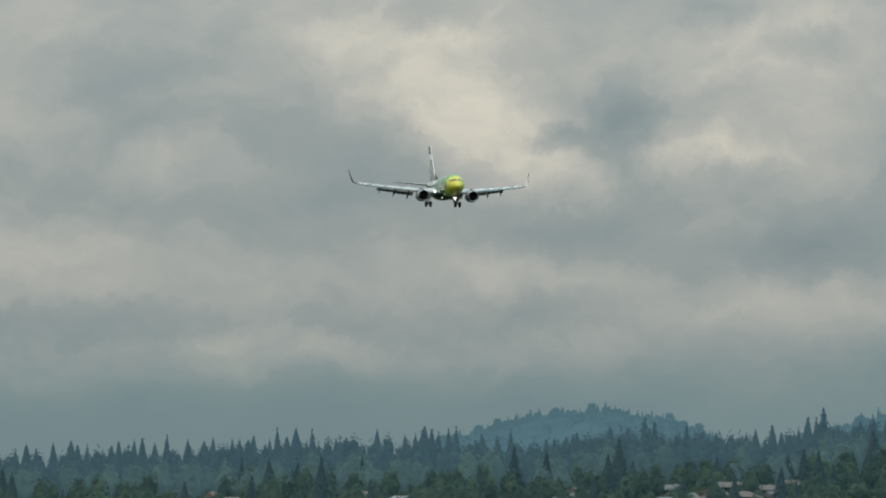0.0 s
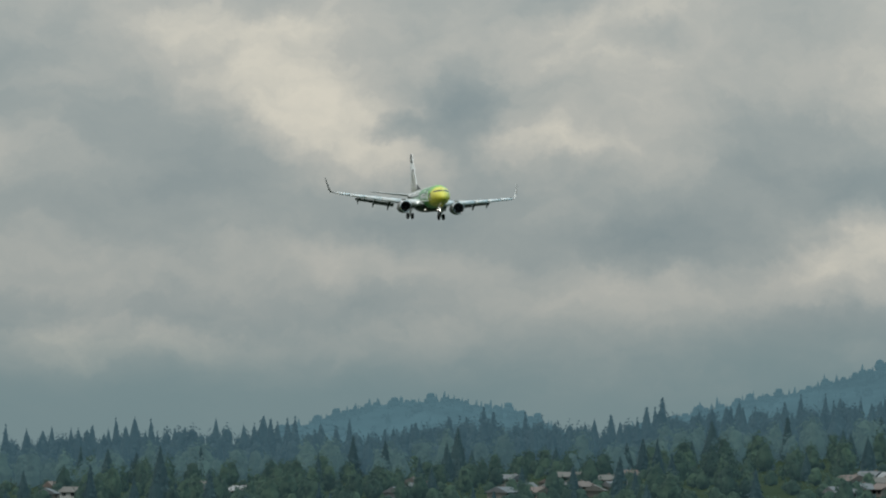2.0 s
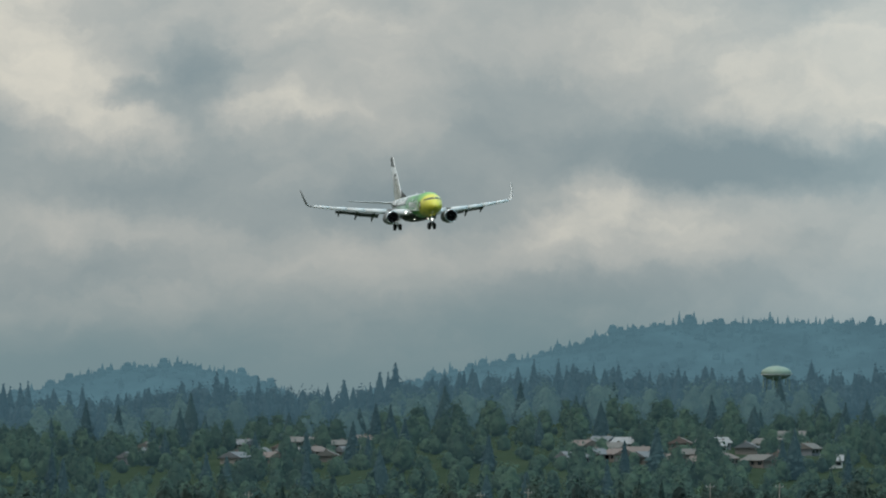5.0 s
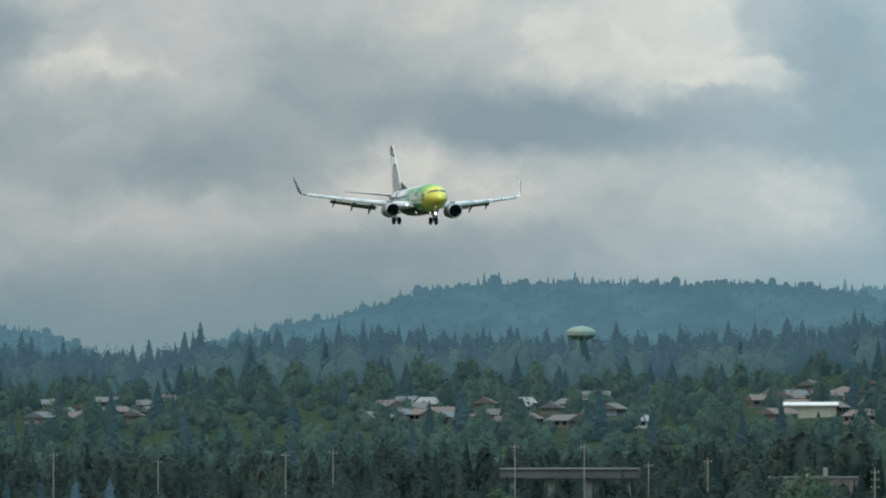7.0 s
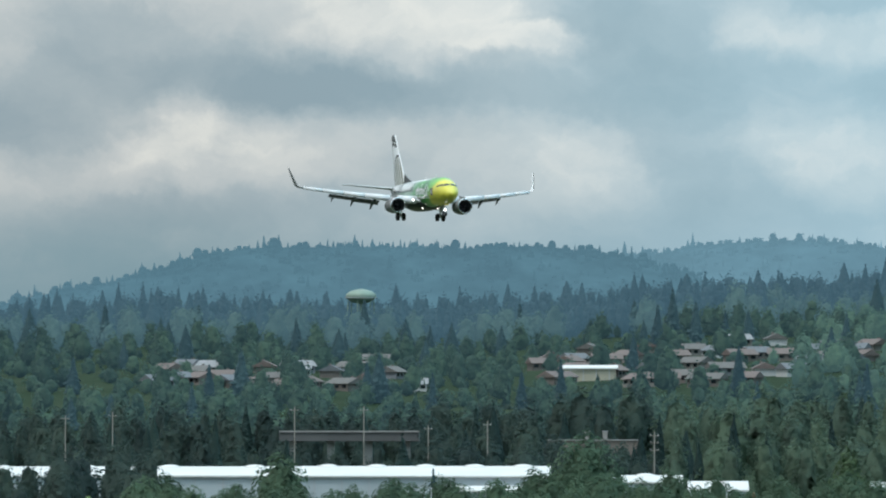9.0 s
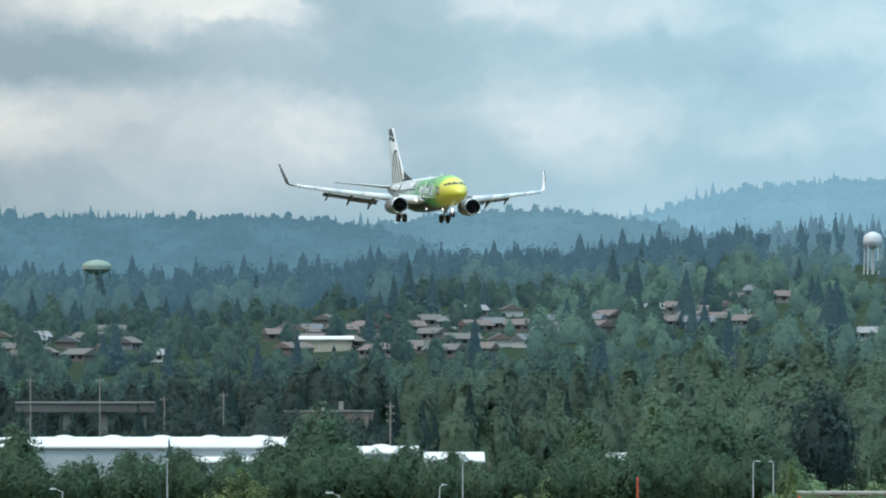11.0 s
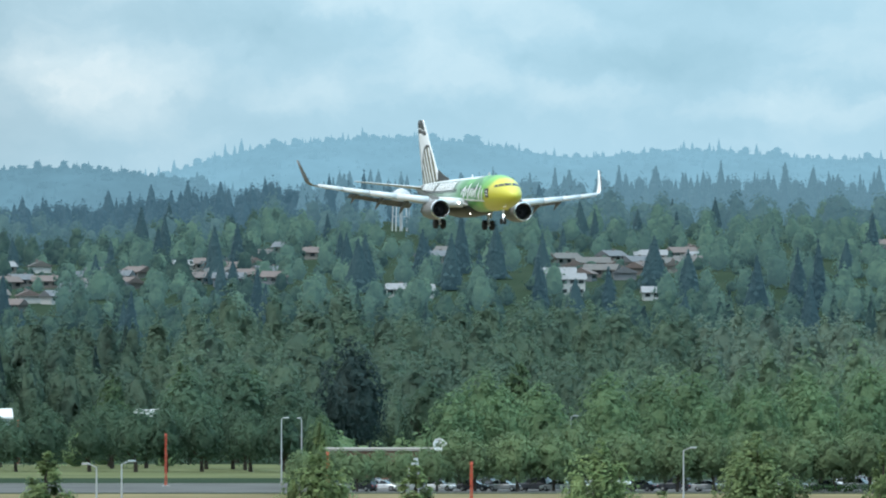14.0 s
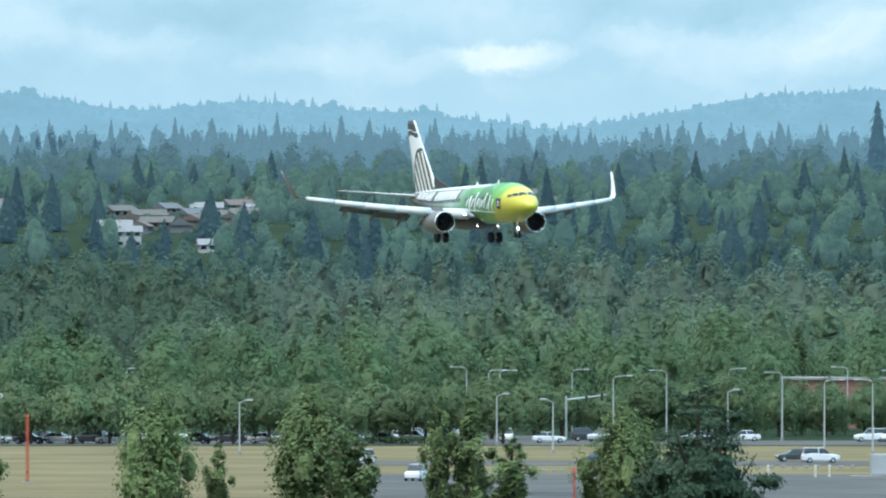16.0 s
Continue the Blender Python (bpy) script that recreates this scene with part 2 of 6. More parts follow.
GRASS = ground_material()
STRAW = surface("dried_grass", (0.185, 0.152, 0.082), 0.95, spec=0.02, vary=0.3, scale=0.05, fine=1.5, bump=0.4, place="Position")
LAWN = surface("olive_lawn", (0.12, 0.13, 0.062), 0.95, spec=0.02, vary=0.25, scale=0.05, fine=1.5, bump=0.4, place="Position")
ASPHALT = surface("asphalt", (0.11, 0.107, 0.10), 0.9, spec=0.05, vary=0.25, scale=0.08, fine=3.0, place="Position")
CONCRETE = surface("concrete", (0.28, 0.27, 0.25), 0.85, vary=0.2, scale=0.2, fine=4.0)
BARK = surface("bark", (0.07, 0.055, 0.042), 0.9, vary=0.3, scale=1.5, fine=12)
LEAF_DARK = foliage("leaf_dark", (0.08, 0.135, 0.088), (0.175, 0.25, 0.145), 0.07, through_light=0.42)
LEAF_ROW = foliage("leaf_row", (0.155, 0.222, 0.115), (0.3, 0.38, 0.185), 0.12, through_light=0.42)
LEAF_BIG = foliage("leaf_big", (0.13, 0.205, 0.108), (0.28, 0.385, 0.175), 0.07, through_light=0.42)
LEAF_POPLAR = foliage("leaf_poplar", (0.16, 0.225, 0.095), (0.58, 0.67, 0.285), 0.9, through_light=0.42)
# western woods dark, eastern light: cloud shadow and haze put into leaf colours
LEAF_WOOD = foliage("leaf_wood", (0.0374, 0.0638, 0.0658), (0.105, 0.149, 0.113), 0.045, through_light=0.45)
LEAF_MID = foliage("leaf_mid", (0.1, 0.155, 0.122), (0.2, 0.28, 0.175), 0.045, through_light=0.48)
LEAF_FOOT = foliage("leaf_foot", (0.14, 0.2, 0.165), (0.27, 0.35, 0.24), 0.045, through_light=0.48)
LEAF_WOOD_LIT = foliage("leaf_cottonwood", (0.128, 0.195, 0.132), (0.275, 0.37, 0.21), 0.045, through_light=0.5)
# town and far leaves: blue haze painted in as emission, brighter eastward
LEAF_TOWN = foliage("leaf_town", (0.0284, 0.0557, 0.0455), (0.121, 0.187, 0.1), 0.035, through_light=0.35, haze_glow=(0.09, 0.175, 0.2), share=0.22)
LEAF_TOWN_EAST = foliage("leaf_town_east", (0.0517, 0.0971, 0.066), (0.194, 0.292, 0.143), 0.035, through_light=0.35, haze_glow=(0.125, 0.23, 0.225), share=0.38)
LEAF_FAR = foliage("leaf_far", (0.05, 0.085, 0.08), (0.13, 0.19, 0.13), 0.035, through_light=0.3, haze_glow=(0.135, 0.25, 0.285), share=0.45)
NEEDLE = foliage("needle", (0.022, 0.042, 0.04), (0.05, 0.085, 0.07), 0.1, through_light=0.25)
NEEDLE_TOWN = foliage("needle_town", (0.022, 0.042, 0.046), (0.045, 0.075, 0.07), 0.1, through_light=0.1, haze_glow=(0.085, 0.17, 0.205), share=0.24)
NEEDLE_FAR = foliage("needle_far", (0.028, 0.05, 0.06), (0.085, 0.125, 0.13), 0.03, through_light=0.15, haze_glow=(0.105, 0.21, 0.262), share=0.47)
NEEDLE_EAST = foliage("needle_east", (0.04, 0.07, 0.075), (0.12, 0.17, 0.16), 0.03, through_light=0.15, haze_glow=(0.175, 0.315, 0.37), share=0.68)
LEAF_CEDAR = foliage("leaf_cedar", (0.06, 0.1, 0.062), (0.125, 0.18, 0.1), 0.5, through_light=0.25)
HEDGE = foliage("hedge_leaf", (0.035, 0.075, 0.025), (0.08, 0.14, 0.045), 0.5)
# ridge tones differ by the haze glow painted into them
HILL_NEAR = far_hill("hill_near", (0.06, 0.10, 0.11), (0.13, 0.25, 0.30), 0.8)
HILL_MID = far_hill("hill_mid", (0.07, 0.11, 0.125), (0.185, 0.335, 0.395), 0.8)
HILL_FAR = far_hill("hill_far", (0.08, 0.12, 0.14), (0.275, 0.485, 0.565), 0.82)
WHITE_WALL = surface("white_metal_wall", (0.42, 0.46, 0.47), 0.5, vary=0.06, scale=0.1)
WHITE_ROOF = surface("white_roof", (0.66, 0.64, 0.60), 0.5, vary=0.06, scale=0.1)
GALVANISED = surface("galvanised_steel", (0.52, 0.54, 0.54), 0.45, 0.6, vary=0.1)
LAMP_GREY = surface("lamp_grey", (0.42, 0.43, 0.43), 0.5, vary=0.08)
ORANGE = surface("orange_paint", (0.52, 0.10, 0.05), 0.5, vary=0.15)
BRICK = surface("brick_wall", (0.30, 0.15, 0.11), 0.85, vary=0.2, scale=0.6)
TIMBER = surface("pole_timber", (0.30, 0.27, 0.23), 0.85, vary=0.2)
GLASS_DARK = surface("dark_glass", (0.02, 0.024, 0.028), 0.08, vary=0.05, bump=0, spec=0.8)
RUBBER = surface("rubber", (0.022, 0.022, 0.022), 0.75, vary=0.2, scale=3)
CHROME = surface("polished_metal", (0.78, 0.79, 0.8), 0.22, 1.0, vary=0.05, bump=0.02)


# ---- building helpers ----
def part(name, bm, material, parent=None, label="", smooth=False):
    """Links a bmesh as one mesh object under a thing or a part."""
    me = bpy.data.meshes.new(name)
    bm.to_mesh(me)
    bm.free()
    me.materials.append(material)
    if smooth:
        me.polygons.foreach_set("use_smooth", [True] * len(me.polygons))
    ob = new(name, me)
    ob.parent = parent
    return tagged(ob, label)


def again(ob, m, parent=None):
    """One more part on the same mesh."""
    o = new(ob.name.split(".")[0], ob.data)
    o.parent, o.matrix_basis = parent or ob.parent, m
    if "label" in ob:
        o["label"] = ob["label"]
    return o


def thing(name, m, label, category, group="", kind=""):
    ob = new(name)
    ob.empty_display_size = 0.5
    ob.matrix_basis = m
    return tagged(ob, label, category, group, kind)


def box(bm, x0, y0, z0, x1, y1, z1, bevel=0.0):
    r = bmesh.ops.create_cube(bm, size=1.0, matrix=Matrix.Translation(((x0 + x1) / 2, (y0 + y1) / 2, (z0 + z1) / 2)) @ Matrix.Diagonal((x1 - x0, y1 - y0, z1 - z0, 1)))
    if bevel:
        edges = list({e for v in r["verts"] for e in v.link_edges})
        bmesh.ops.bevel(bm, geom=edges, offset=bevel, segments=2, affect="EDGES", profile=0.5)
    return bm


def tube(bm, points, radii, sides=8, caps=True):
    """A round bar through points, of changing thickness."""
    pts = [Vector(p) for p in points]
    rings = []
    for i, p in enumerate(pts):
        d = (pts[min(i + 1, len(pts) - 1)] - pts[max(i - 1, 0)]).normalized()
        a = d.cross(Vector((0, 0, 1)) if abs(d.z) < 0.9 else Vector((1, 0, 0))).normalized()
        b = d.cross(a)
        r = radii[i] if isinstance(radii, (list, tuple)) else radii
        rings.append([p + (a * math.cos(k * math.tau / sides) + b * math.sin(k * math.tau / sides)) * r for k in range(sides)])
    return loft(bm, rings, caps)


def loft(bm, rings, caps=True, closed=True):
    """A skin over rings of points."""
    vs = [[bm.verts.new(p) for p in ring] for ring in rings]
    k = len(vs[0])
    for a, b in zip(vs, vs[1:]):
        for i in range(k if closed else k - 1):
            j = (i + 1) % k
            bm.faces.new((a[i], a[j], b[j], b[i]))
    if caps and closed:
        bm.faces.new(vs[0][::-1])
        bm.faces.new(vs[-1])
    bmesh.ops.recalc_face_normals(bm, faces=bm.faces)
    return bm


def quads(name, verts, faces, material, smooth=False, normals=None):
    """A mesh from arrays of corners and four-cornered faces. normals: one for each corner, where leaves shade as the crown that they clothe."""
    me = bpy.data.meshes.new(name)
    verts, faces = np.asarray(verts, np.float32), np.asarray(faces, np.int32)
    me.vertices.add(len(verts))
    me.vertices.foreach_set("co", verts.ravel())
    k = faces.shape[1]
    me.loops.add(faces.size)
    me.loops.foreach_set("vertex_index", faces.ravel())
    me.polygons.add(len(faces))
    me.polygons.foreach_set("loop_start", np.arange(len(faces), dtype=np.int32) * k)
    if smooth:
        me.polygons.foreach_set("use_smooth", np.ones(len(faces), dtype=bool))
    me.materials.append(material)
    me.update(calc_edges=True)
    me.validate()
    if normals is not None:
        me.normals_split_custom_set_from_vertices(np.asarray(normals, np.float32))
    return me


def crown_normals(points, rough=0.3, seed=3):
    """Directions outwards from the heart of a crown, a little uneven."""
    low, high = points.min(0), points.max(0)
    mid = (low + high) / 2 - (0, 0, (high[2] - low[2]) * 0.14)
    n = (points - mid) / (high - low) * 2
    n += np.random.default_rng(seed).normal(size=points.shape) * rough
    return n / np.linalg.norm(n, axis=1)[:, None]


# ---- the lay of the land ----
def at(mil, dist):
    a = mil / 1000
    return dist * math.sin(a), dist * math.cos(a)


# the wooded crest behind the town: bearing, and the height of its treetops in milliradians
CREST = [(-170, 8.3), (-145, 8.5), (-131, 9.2), (-114, 9.8), (-100, 10.1), (-90, 9.9), (-82, 10.9), (-74, 10.6), (-67, 10.3), (-62.5, 11.6), (-54, 12.1), (-46, 12.5),
         (-32, 12.3), (-20, 12.0), (-9, 12.5), (0, 13.1), (11, 14.1), (23, 14.6), (31, 15.4), (40, 16.5), (65, 16.8), (94, 16.9), (112, 16.3), (130, 16.6), (170, 17.2)]
RISE_D = (0, 2050, 2500, 2700, 2900, 3200, 3500, 3900, 4250, 5000)
RISE_K = (0, 0, 0.17, 0.38, 0.52, 0.67, 0.78, 0.91, 1.0, 1.0)
CREST_M, CREST_Z = [p[0] for p in CREST], [4.25 * p[1] + 3.4 for p in CREST]


def land(x, y):
    """Height of the ground: a plain that rises to wooded slopes beyond two kilometres."""
    d = math.hypot(x, y)
    return float(np.interp(d, RISE_D, RISE_K)) * float(np.interp(math.atan2(x, y) * 1000, CREST_M, CREST_Z))


def up(mil, dist):
    """Height at an elevation seen from the stand."""
    return EYE + mil * dist / 1000


def make_ground():
    turns = sorted({*np.linspace(-3.1416, 3.1416, 49), *np.linspace(-0.2, 0.2, 41)})
    ranges = [0.02, 40, 300, 700, 1000, 1400, 1800, 2050, 2250, 2500, 2600, 2700, 2800, 2900, 3050, 3200, 3350, 3500, 3700, 3900, 4100, 4250, 4600, 4950]
    verts = [(r * math.sin(a), r * math.cos(a) - (0.5 if r < 1 else 0.0), land(r * math.sin(a), r * math.cos(a))) for r in ranges for a in turns]
    k = len(turns)
    faces = [(i * k + j, i * k + j + 1, (i + 1) * k + j + 1, (i + 1) * k + j) for i in range(len(ranges) - 1) for j in range(k - 1)]
    faces = [f[::-1] for f in faces]
    tagged(new("ground", quads("ground", verts, faces, GRASS)), "flat summer grassland rising to wooded slopes", "ground", kind="structure")


def patch(name, mil0, mil1, d0, d1, material, label, category, lift=0.03):
    """A flat strip of made ground between two bearings and two distances, with a shallow edge."""
    bm = bmesh.new()
    n = 24
    low = []
    for i in range(n + 1):
        m = mil0 + (mil1 - mil0) * i / n
        a, b = at(m, d0), at(m, d1)
        low.append([bm.verts.new((*a, lift)), bm.verts.new((*b, lift)), bm.verts.new((*a, -0.1)), bm.verts.new((*b, -0.1))])
    for p, q in zip(low, low[1:]):
        bm.faces.new((p[0], q[0], q[1], p[1]))
        bm.faces.new((p[2], q[2], q[0], p[0]))
        bm.faces.new((p[1], q[1], q[3], p[3]))
    bmesh.ops.recalc_face_normals(bm, faces=bm.faces)
    return tagged(part(name, bm, material), label, category, kind="structure")


make_ground()
patch("dry_meadow", -20, 152, 985, 1322, STRAW, "straw-coloured mown grass beside the roads", "meadow", 0.02)
patch("lawn", -48, 43, 1475, 1640, LAWN, "dry olive lawn under a row of dark trees", "lawn", 0.02)
patch("car_park_surface", 8, 112, 1332, 1420, ASPHALT, "grey asphalt car park under a row of trees", "pavement", 0.03)
patch("far_road", 98, 154, 1330, 1372, ASPHALT, "grey asphalt road crossing behind the meadow", "road", 0.05)
patch("near_road", 90, 154, 980, 1116, ASPHALT, "wide grey asphalt road before the meadow", "road", 0.03)
patch("side_road", 85, 154, 1172, 1206, ASPHALT, "grey asphalt side road with kerbs", "road", 0.05)


# ---- trees ----
def leaves(rng, lobes, count, size, up_bias=0.35):
    """Corners of many small four-cornered leaf clumps on the skins of rounded lobes."""
    lobes = np.asarray(lobes, float)  # x y z rx ry rz
    area = lobes[:, 3] * lobes[:, 5]
    share = area ** 0.75
    pick = rng.choice(len(lobes), count, p=share / share.sum())
    d = rng.normal(size=(count, 3))
    d[:, 2] += up_bias
    d /= np.linalg.norm(d, axis=1)[:, None]
    r = rng.uniform(0.6, 1.15, count) ** 0.8
    c = lobes[pick, :3] + d * lobes[pick, 3:] * r[:, None]
    heart = (lobes[:, :3] * area[:, None]).sum(0) / area.sum()
    out = c - heart
    out /= np.abs(out).max(0) + 1e-6
    n = d * 0.32 + out * 1.15 + rng.normal(size=(count, 3)) * 0.24 + (0, 0, 0.2)
    n /= np.linalg.norm(n, axis=1)[:, None]
    a = np.cross(n, rng.normal(size=(count, 3)))
    a /= np.linalg.norm(a, axis=1)[:, None]
    b = np.cross(n, a)
    s = size * rng.uniform(0.55, 1.35, count)[:, None]
    k = rng.uniform(0.5, 1.0, (count, 4))[:, :, None]
    q = np.stack([c + a * s * k[:, 0], c + b * s * 0.75 * k[:, 1] + n * s * 0.2, c - a * s * k[:, 2], c - b * s * 0.75 * k[:, 3]], 1)
    return q.reshape(-1, 3)


def cube_ball(n):
    """Points and faces of a unit ball of six n by n faces."""
    out = []
    for axis in range(3):
        for sign in (-1, 1):
            for i in range(n):
                for j in range(n):
                    for a, b in ((i, j), (i + 1, j), (i + 1, j + 1), (i, j + 1)):
                        p = [0.0, 0.0, 0.0]
                        p[axis], p[(axis + 1) % 3], p[(axis + 2) % 3] = sign, (2 * a / n - 1) * sign, 2 * b / n - 1
                        out.append(p)
    points, index = np.unique(np.round(np.array(out), 6), axis=0, return_inverse=True)
    return points / np.linalg.norm(points, axis=1)[:, None], index.reshape(-1, 4)


BALLS = {2: cube_ball(2)}


def fan(corners):
    return np.arange(len(corners)).reshape(-1, 4)


def joined(pieces):
    """One shape, points and faces, out of several."""
    points, faces, base = [], [], 0
    for p, f in pieces:
        points.append(p)
        faces.append(f + base)
        base += len(p)
    return np.concatenate(points), np.concatenate(faces)


def masses(rng, lobes, n=2, shrink=0.62, most=5):
    """The uneven leafy masses of a crown: those of its largest lobes."""
    lobes = sorted((tuple(l) for l in lobes), key=lambda l: -l[3])[:most]
    points, faces = BALLS[n]
    return joined([(points * rng.uniform(0.82, 1.14, (len(points), 1)) * np.array(l[3:]) * shrink + np.array(l[:3]), faces) for l in lobes])


def crown_of(rng, lobes, count, size, n=2, shrink=0.62, most=5):
    q = leaves(rng, lobes, count, size)
    return joined([masses(rng, lobes, n, shrink, most), (q, fan(q))])


def round_lobes(rng, high, wide, base, count, lean=0.0):
    """Lobes of a spreading crown between base and high."""
    out = []
    mid, half = (base + high) / 2, (high - base) / 2
    for i in range(count):
        t = rng.uniform(-0.85, 0.82)
        ring = wide / 2 * math.sqrt(max(0.05, 1 - (t * 0.95) ** 2)) * rng.uniform(0.4, 0.8)
        a = i * 2.4 + rng.uniform(-0.5, 0.5)
        r = wide * rng.uniform(0.13, 0.22)
        out.append((ring * math.cos(a), ring * math.sin(a), mid + half * t, r, r, r * rng.uniform(0.75, 1.0)))
    out.append((lean, 0, mid + half * 0.55, wide * 0.26, wide * 0.26, half * 0.45))
    out.append((0, 0, mid - half * 0.1, wide * 0.36, wide * 0.36, half * 0.7))
    return out


def tufts(rng, high, wide, base, count, tip=0.5):
    """Many small tufts over a domed crown. tip: how pointed its head is."""
    out = []
    for i in range(count):
        t = (i + rng.uniform(0, 1)) / count
        side = math.sqrt(max(0.02, 1 - ((t - 0.36) / 0.38) ** 2 * 0.45)) if t < 0.36 else max(0.02, 1 - ((t - 0.36) / 0.64) ** (2.6 - 1.4 * tip)) ** 0.62
        a = i * 2.4 + rng.uniform(-0.5, 0.5)
        r = wide * rng.uniform(0.075, 0.135) * (0.72 + 0.28 * side)
        ring = max(0.0, wide / 2 * side - r * 0.6) * rng.uniform(0.78, 1.06)
        out.append((ring * math.cos(a), ring * math.sin(a), base + (high - base) * t - r * 0.5, r, r, r * rng.uniform(0.9, 1.35)))
    return out


def tufted(rng, high, wide, base, count, leaf_count, size, tip=0.5):
    """A crown of tufts of sprigs round a dense heart."""
    lobes = tufts(rng, high, wide, base, count, tip)
    tall = high - base
    hearts = [(0, 0, base + tall * 0.36, wide * 0.34, wide * 0.34, tall * 0.33), (0, 0, base + tall * 0.6, wide * 0.23, wide * 0.23, tall * 0.27)]
    q = leaves(rng, lobes, leaf_count, size)
    return joined([masses(rng, hearts, 2, 1.0, 2), (q, fan(q))])


def tall_lobes(rng, high, wide, base, count):
    """Plumes of a narrow upright crown, widest below the middle, ending in ragged tips."""
    out = []
    for i in range(count):
        t = (i + rng.uniform(0, 0.8)) / count
        w = wide / 2 * (0.6 + 0.9 * t if t < 0.4 else 0.96 * (1 - ((t - 0.4) / 0.62) ** 1.6) + 0.08)
        a = i * 2.4 + rng.uniform(-0.4, 0.4)
        r = max(0.22, w * rng.uniform(0.2, 0.4))
        ring = w * rng.uniform(0.15, 0.85)
        out.append((ring * math.cos(a), ring * math.sin(a), base + (high - base) * t * rng.uniform(0.93, 1.0), r, r, r * rng.uniform(1.5, 3.0)))
    return out


def cedar_lobes(rng, high, wide, count):
    """Flat layered boughs of a broad cedar."""
    out = []
    for i in range(count):
        t = rng.uniform(0, 1) ** 1.25
        w = wide / 2 * (1 - t) ** 0.75
        a = rng.uniform(0, math.tau)
        r = rng.uniform(0.7, 1.5) * (1.15 - 0.7 * t)
        out.append((w * math.cos(a) * rng.uniform(0.2, 1.0), w * math.sin(a) * rng.uniform(0.2, 1.0), 0.5 + (high - 1.0) * t, r, r, r * rng.uniform(0.35, 0.6)))
    out.append((0, 0, high * 0.35, wide * 0.26, wide * 0.26, high * 0.3))
    return out


def woody(bm, rng, high, wide, base, limbs=5):
    """A tapered trunk with limbs that rise into the crown."""
    r = 0.03 * high
    tube(bm, [(0, 0, -0.3), (0.05, 0, base * 0.6), (0.1, 0.05, base + (high - base) * 0.35), (0, 0, high * 0.85)], [r * 1.25, r, r * 0.7, r * 0.15], 7)
    for i in range(limbs):
        a = i * 2.4 + rng.uniform(0, 1)
        z0 = base * 0.8 + (high - base) * 0.35 * i / limbs
        out = wide * rng.uniform(0.25, 0.4)
        tube(bm, [(0, 0, z0), (out * 0.5 * math.cos(a), out * 0.5 * math.sin(a), z0 + out * 0.5), (out * math.cos(a), out * math.sin(a), z0 + out * 1.1)], [r * 0.55, r * 0.35, r * 0.1], 5)
    return bm


def leafy_tree(seed, name, high, wide, base, count, size, material, label, group="", narrow=False, lobes=12, shape=None):
    """A broad-leaved tree at the origin: trunk and crown."""
    rng = np.random.default_rng(seed)
    tree = thing(name, pose(0, 0, 0), label, "tree", group)
    part("trunk", woody(bmesh.new(), rng, high, wide, base), BARK, tree, "grey-brown trunk with limbs")
    if shape is None and not narrow:
        q = tufted(rng, high, wide, base, lobes * 4, count, size, 0.35)
    else:
        q = crown_of(rng, shape or tall_lobes(rng, high, wide, base, lobes), count, size, 2, 0.5 if narrow else 0.7, 40)
    normals = None if shape else crown_normals(q[0], 0.5 if narrow else 0.3)
    crown = new("crown", quads("crown", *q, material, True, normals))
    crown.parent = tree
    return tree


def sprays(rng, high, wide, count, size):
    """Corners of a conifer's drooping sprays, dense at the foot and thin at the tip."""
    t = 1 - np.sqrt(rng.uniform(0.0, 1.0, count))
    t = np.where(rng.uniform(size=count) < 0.12, rng.uniform(0.75, 1.0, count), t)
    a = rng.uniform(0, math.tau, count)
    # boughs stand out in uneven tiers
    tier = 0.82 + 0.2 * np.sin(t * 34 + np.floor(a * 1.6) * 1.7)
    r = wide / 2 * (1 - t) ** 0.85 * tier * rng.uniform(0.55, 1.0, count) + 0.01 * wide
    out = np.stack([np.cos(a), np.sin(a), np.zeros(count)], 1)
    side = np.stack([-np.sin(a), np.cos(a), np.zeros(count)], 1)
    c = out * r[:, None] + np.array((0, 0, 1.0)) * (high * (0.05 + 0.93 * t))[:, None]
    s = (size * (1 - 0.6 * t) * rng.uniform(0.6, 1.3, count))[:, None]
    droop = np.array((0, 0, -1.0)) * rng.uniform(0.25, 0.8, count)[:, None]
    tip, root = c + (out + droop) * s * 0.6, c - (out * 0.7 + droop) * s * 0.6 + (0, 0, 0.25 * size)
    w = side * s * rng.uniform(0.35, 0.6, count)[:, None]
    q = np.stack([root, c + w, tip, c - w], 1).reshape(-1, 3)
    # the dense body behind the sprays
    levels = [(0.03, 0.26), (0.2, 0.3), (0.55, 0.19), (0.95, 0.02)]
    k = rng.uniform(0.8, 1.15, (len(levels), 8))
    heart = [(wide * r * k[i, j] * math.cos(j * math.tau / 8), wide * r * k[i, j] * math.sin(j * math.tau / 8), high * t) for i, (t, r) in enumerate(levels) for j in range(8)]
    skin_faces = [(i * 8 + j, i * 8 + (j + 1) % 8, i * 8 + 8 + (j + 1) % 8, i * 8 + 8 + j) for i in range(len(levels) - 1) for j in range(8)]
    return joined([(np.array(heart), np.array(skin_faces)), (q, fan(q))])


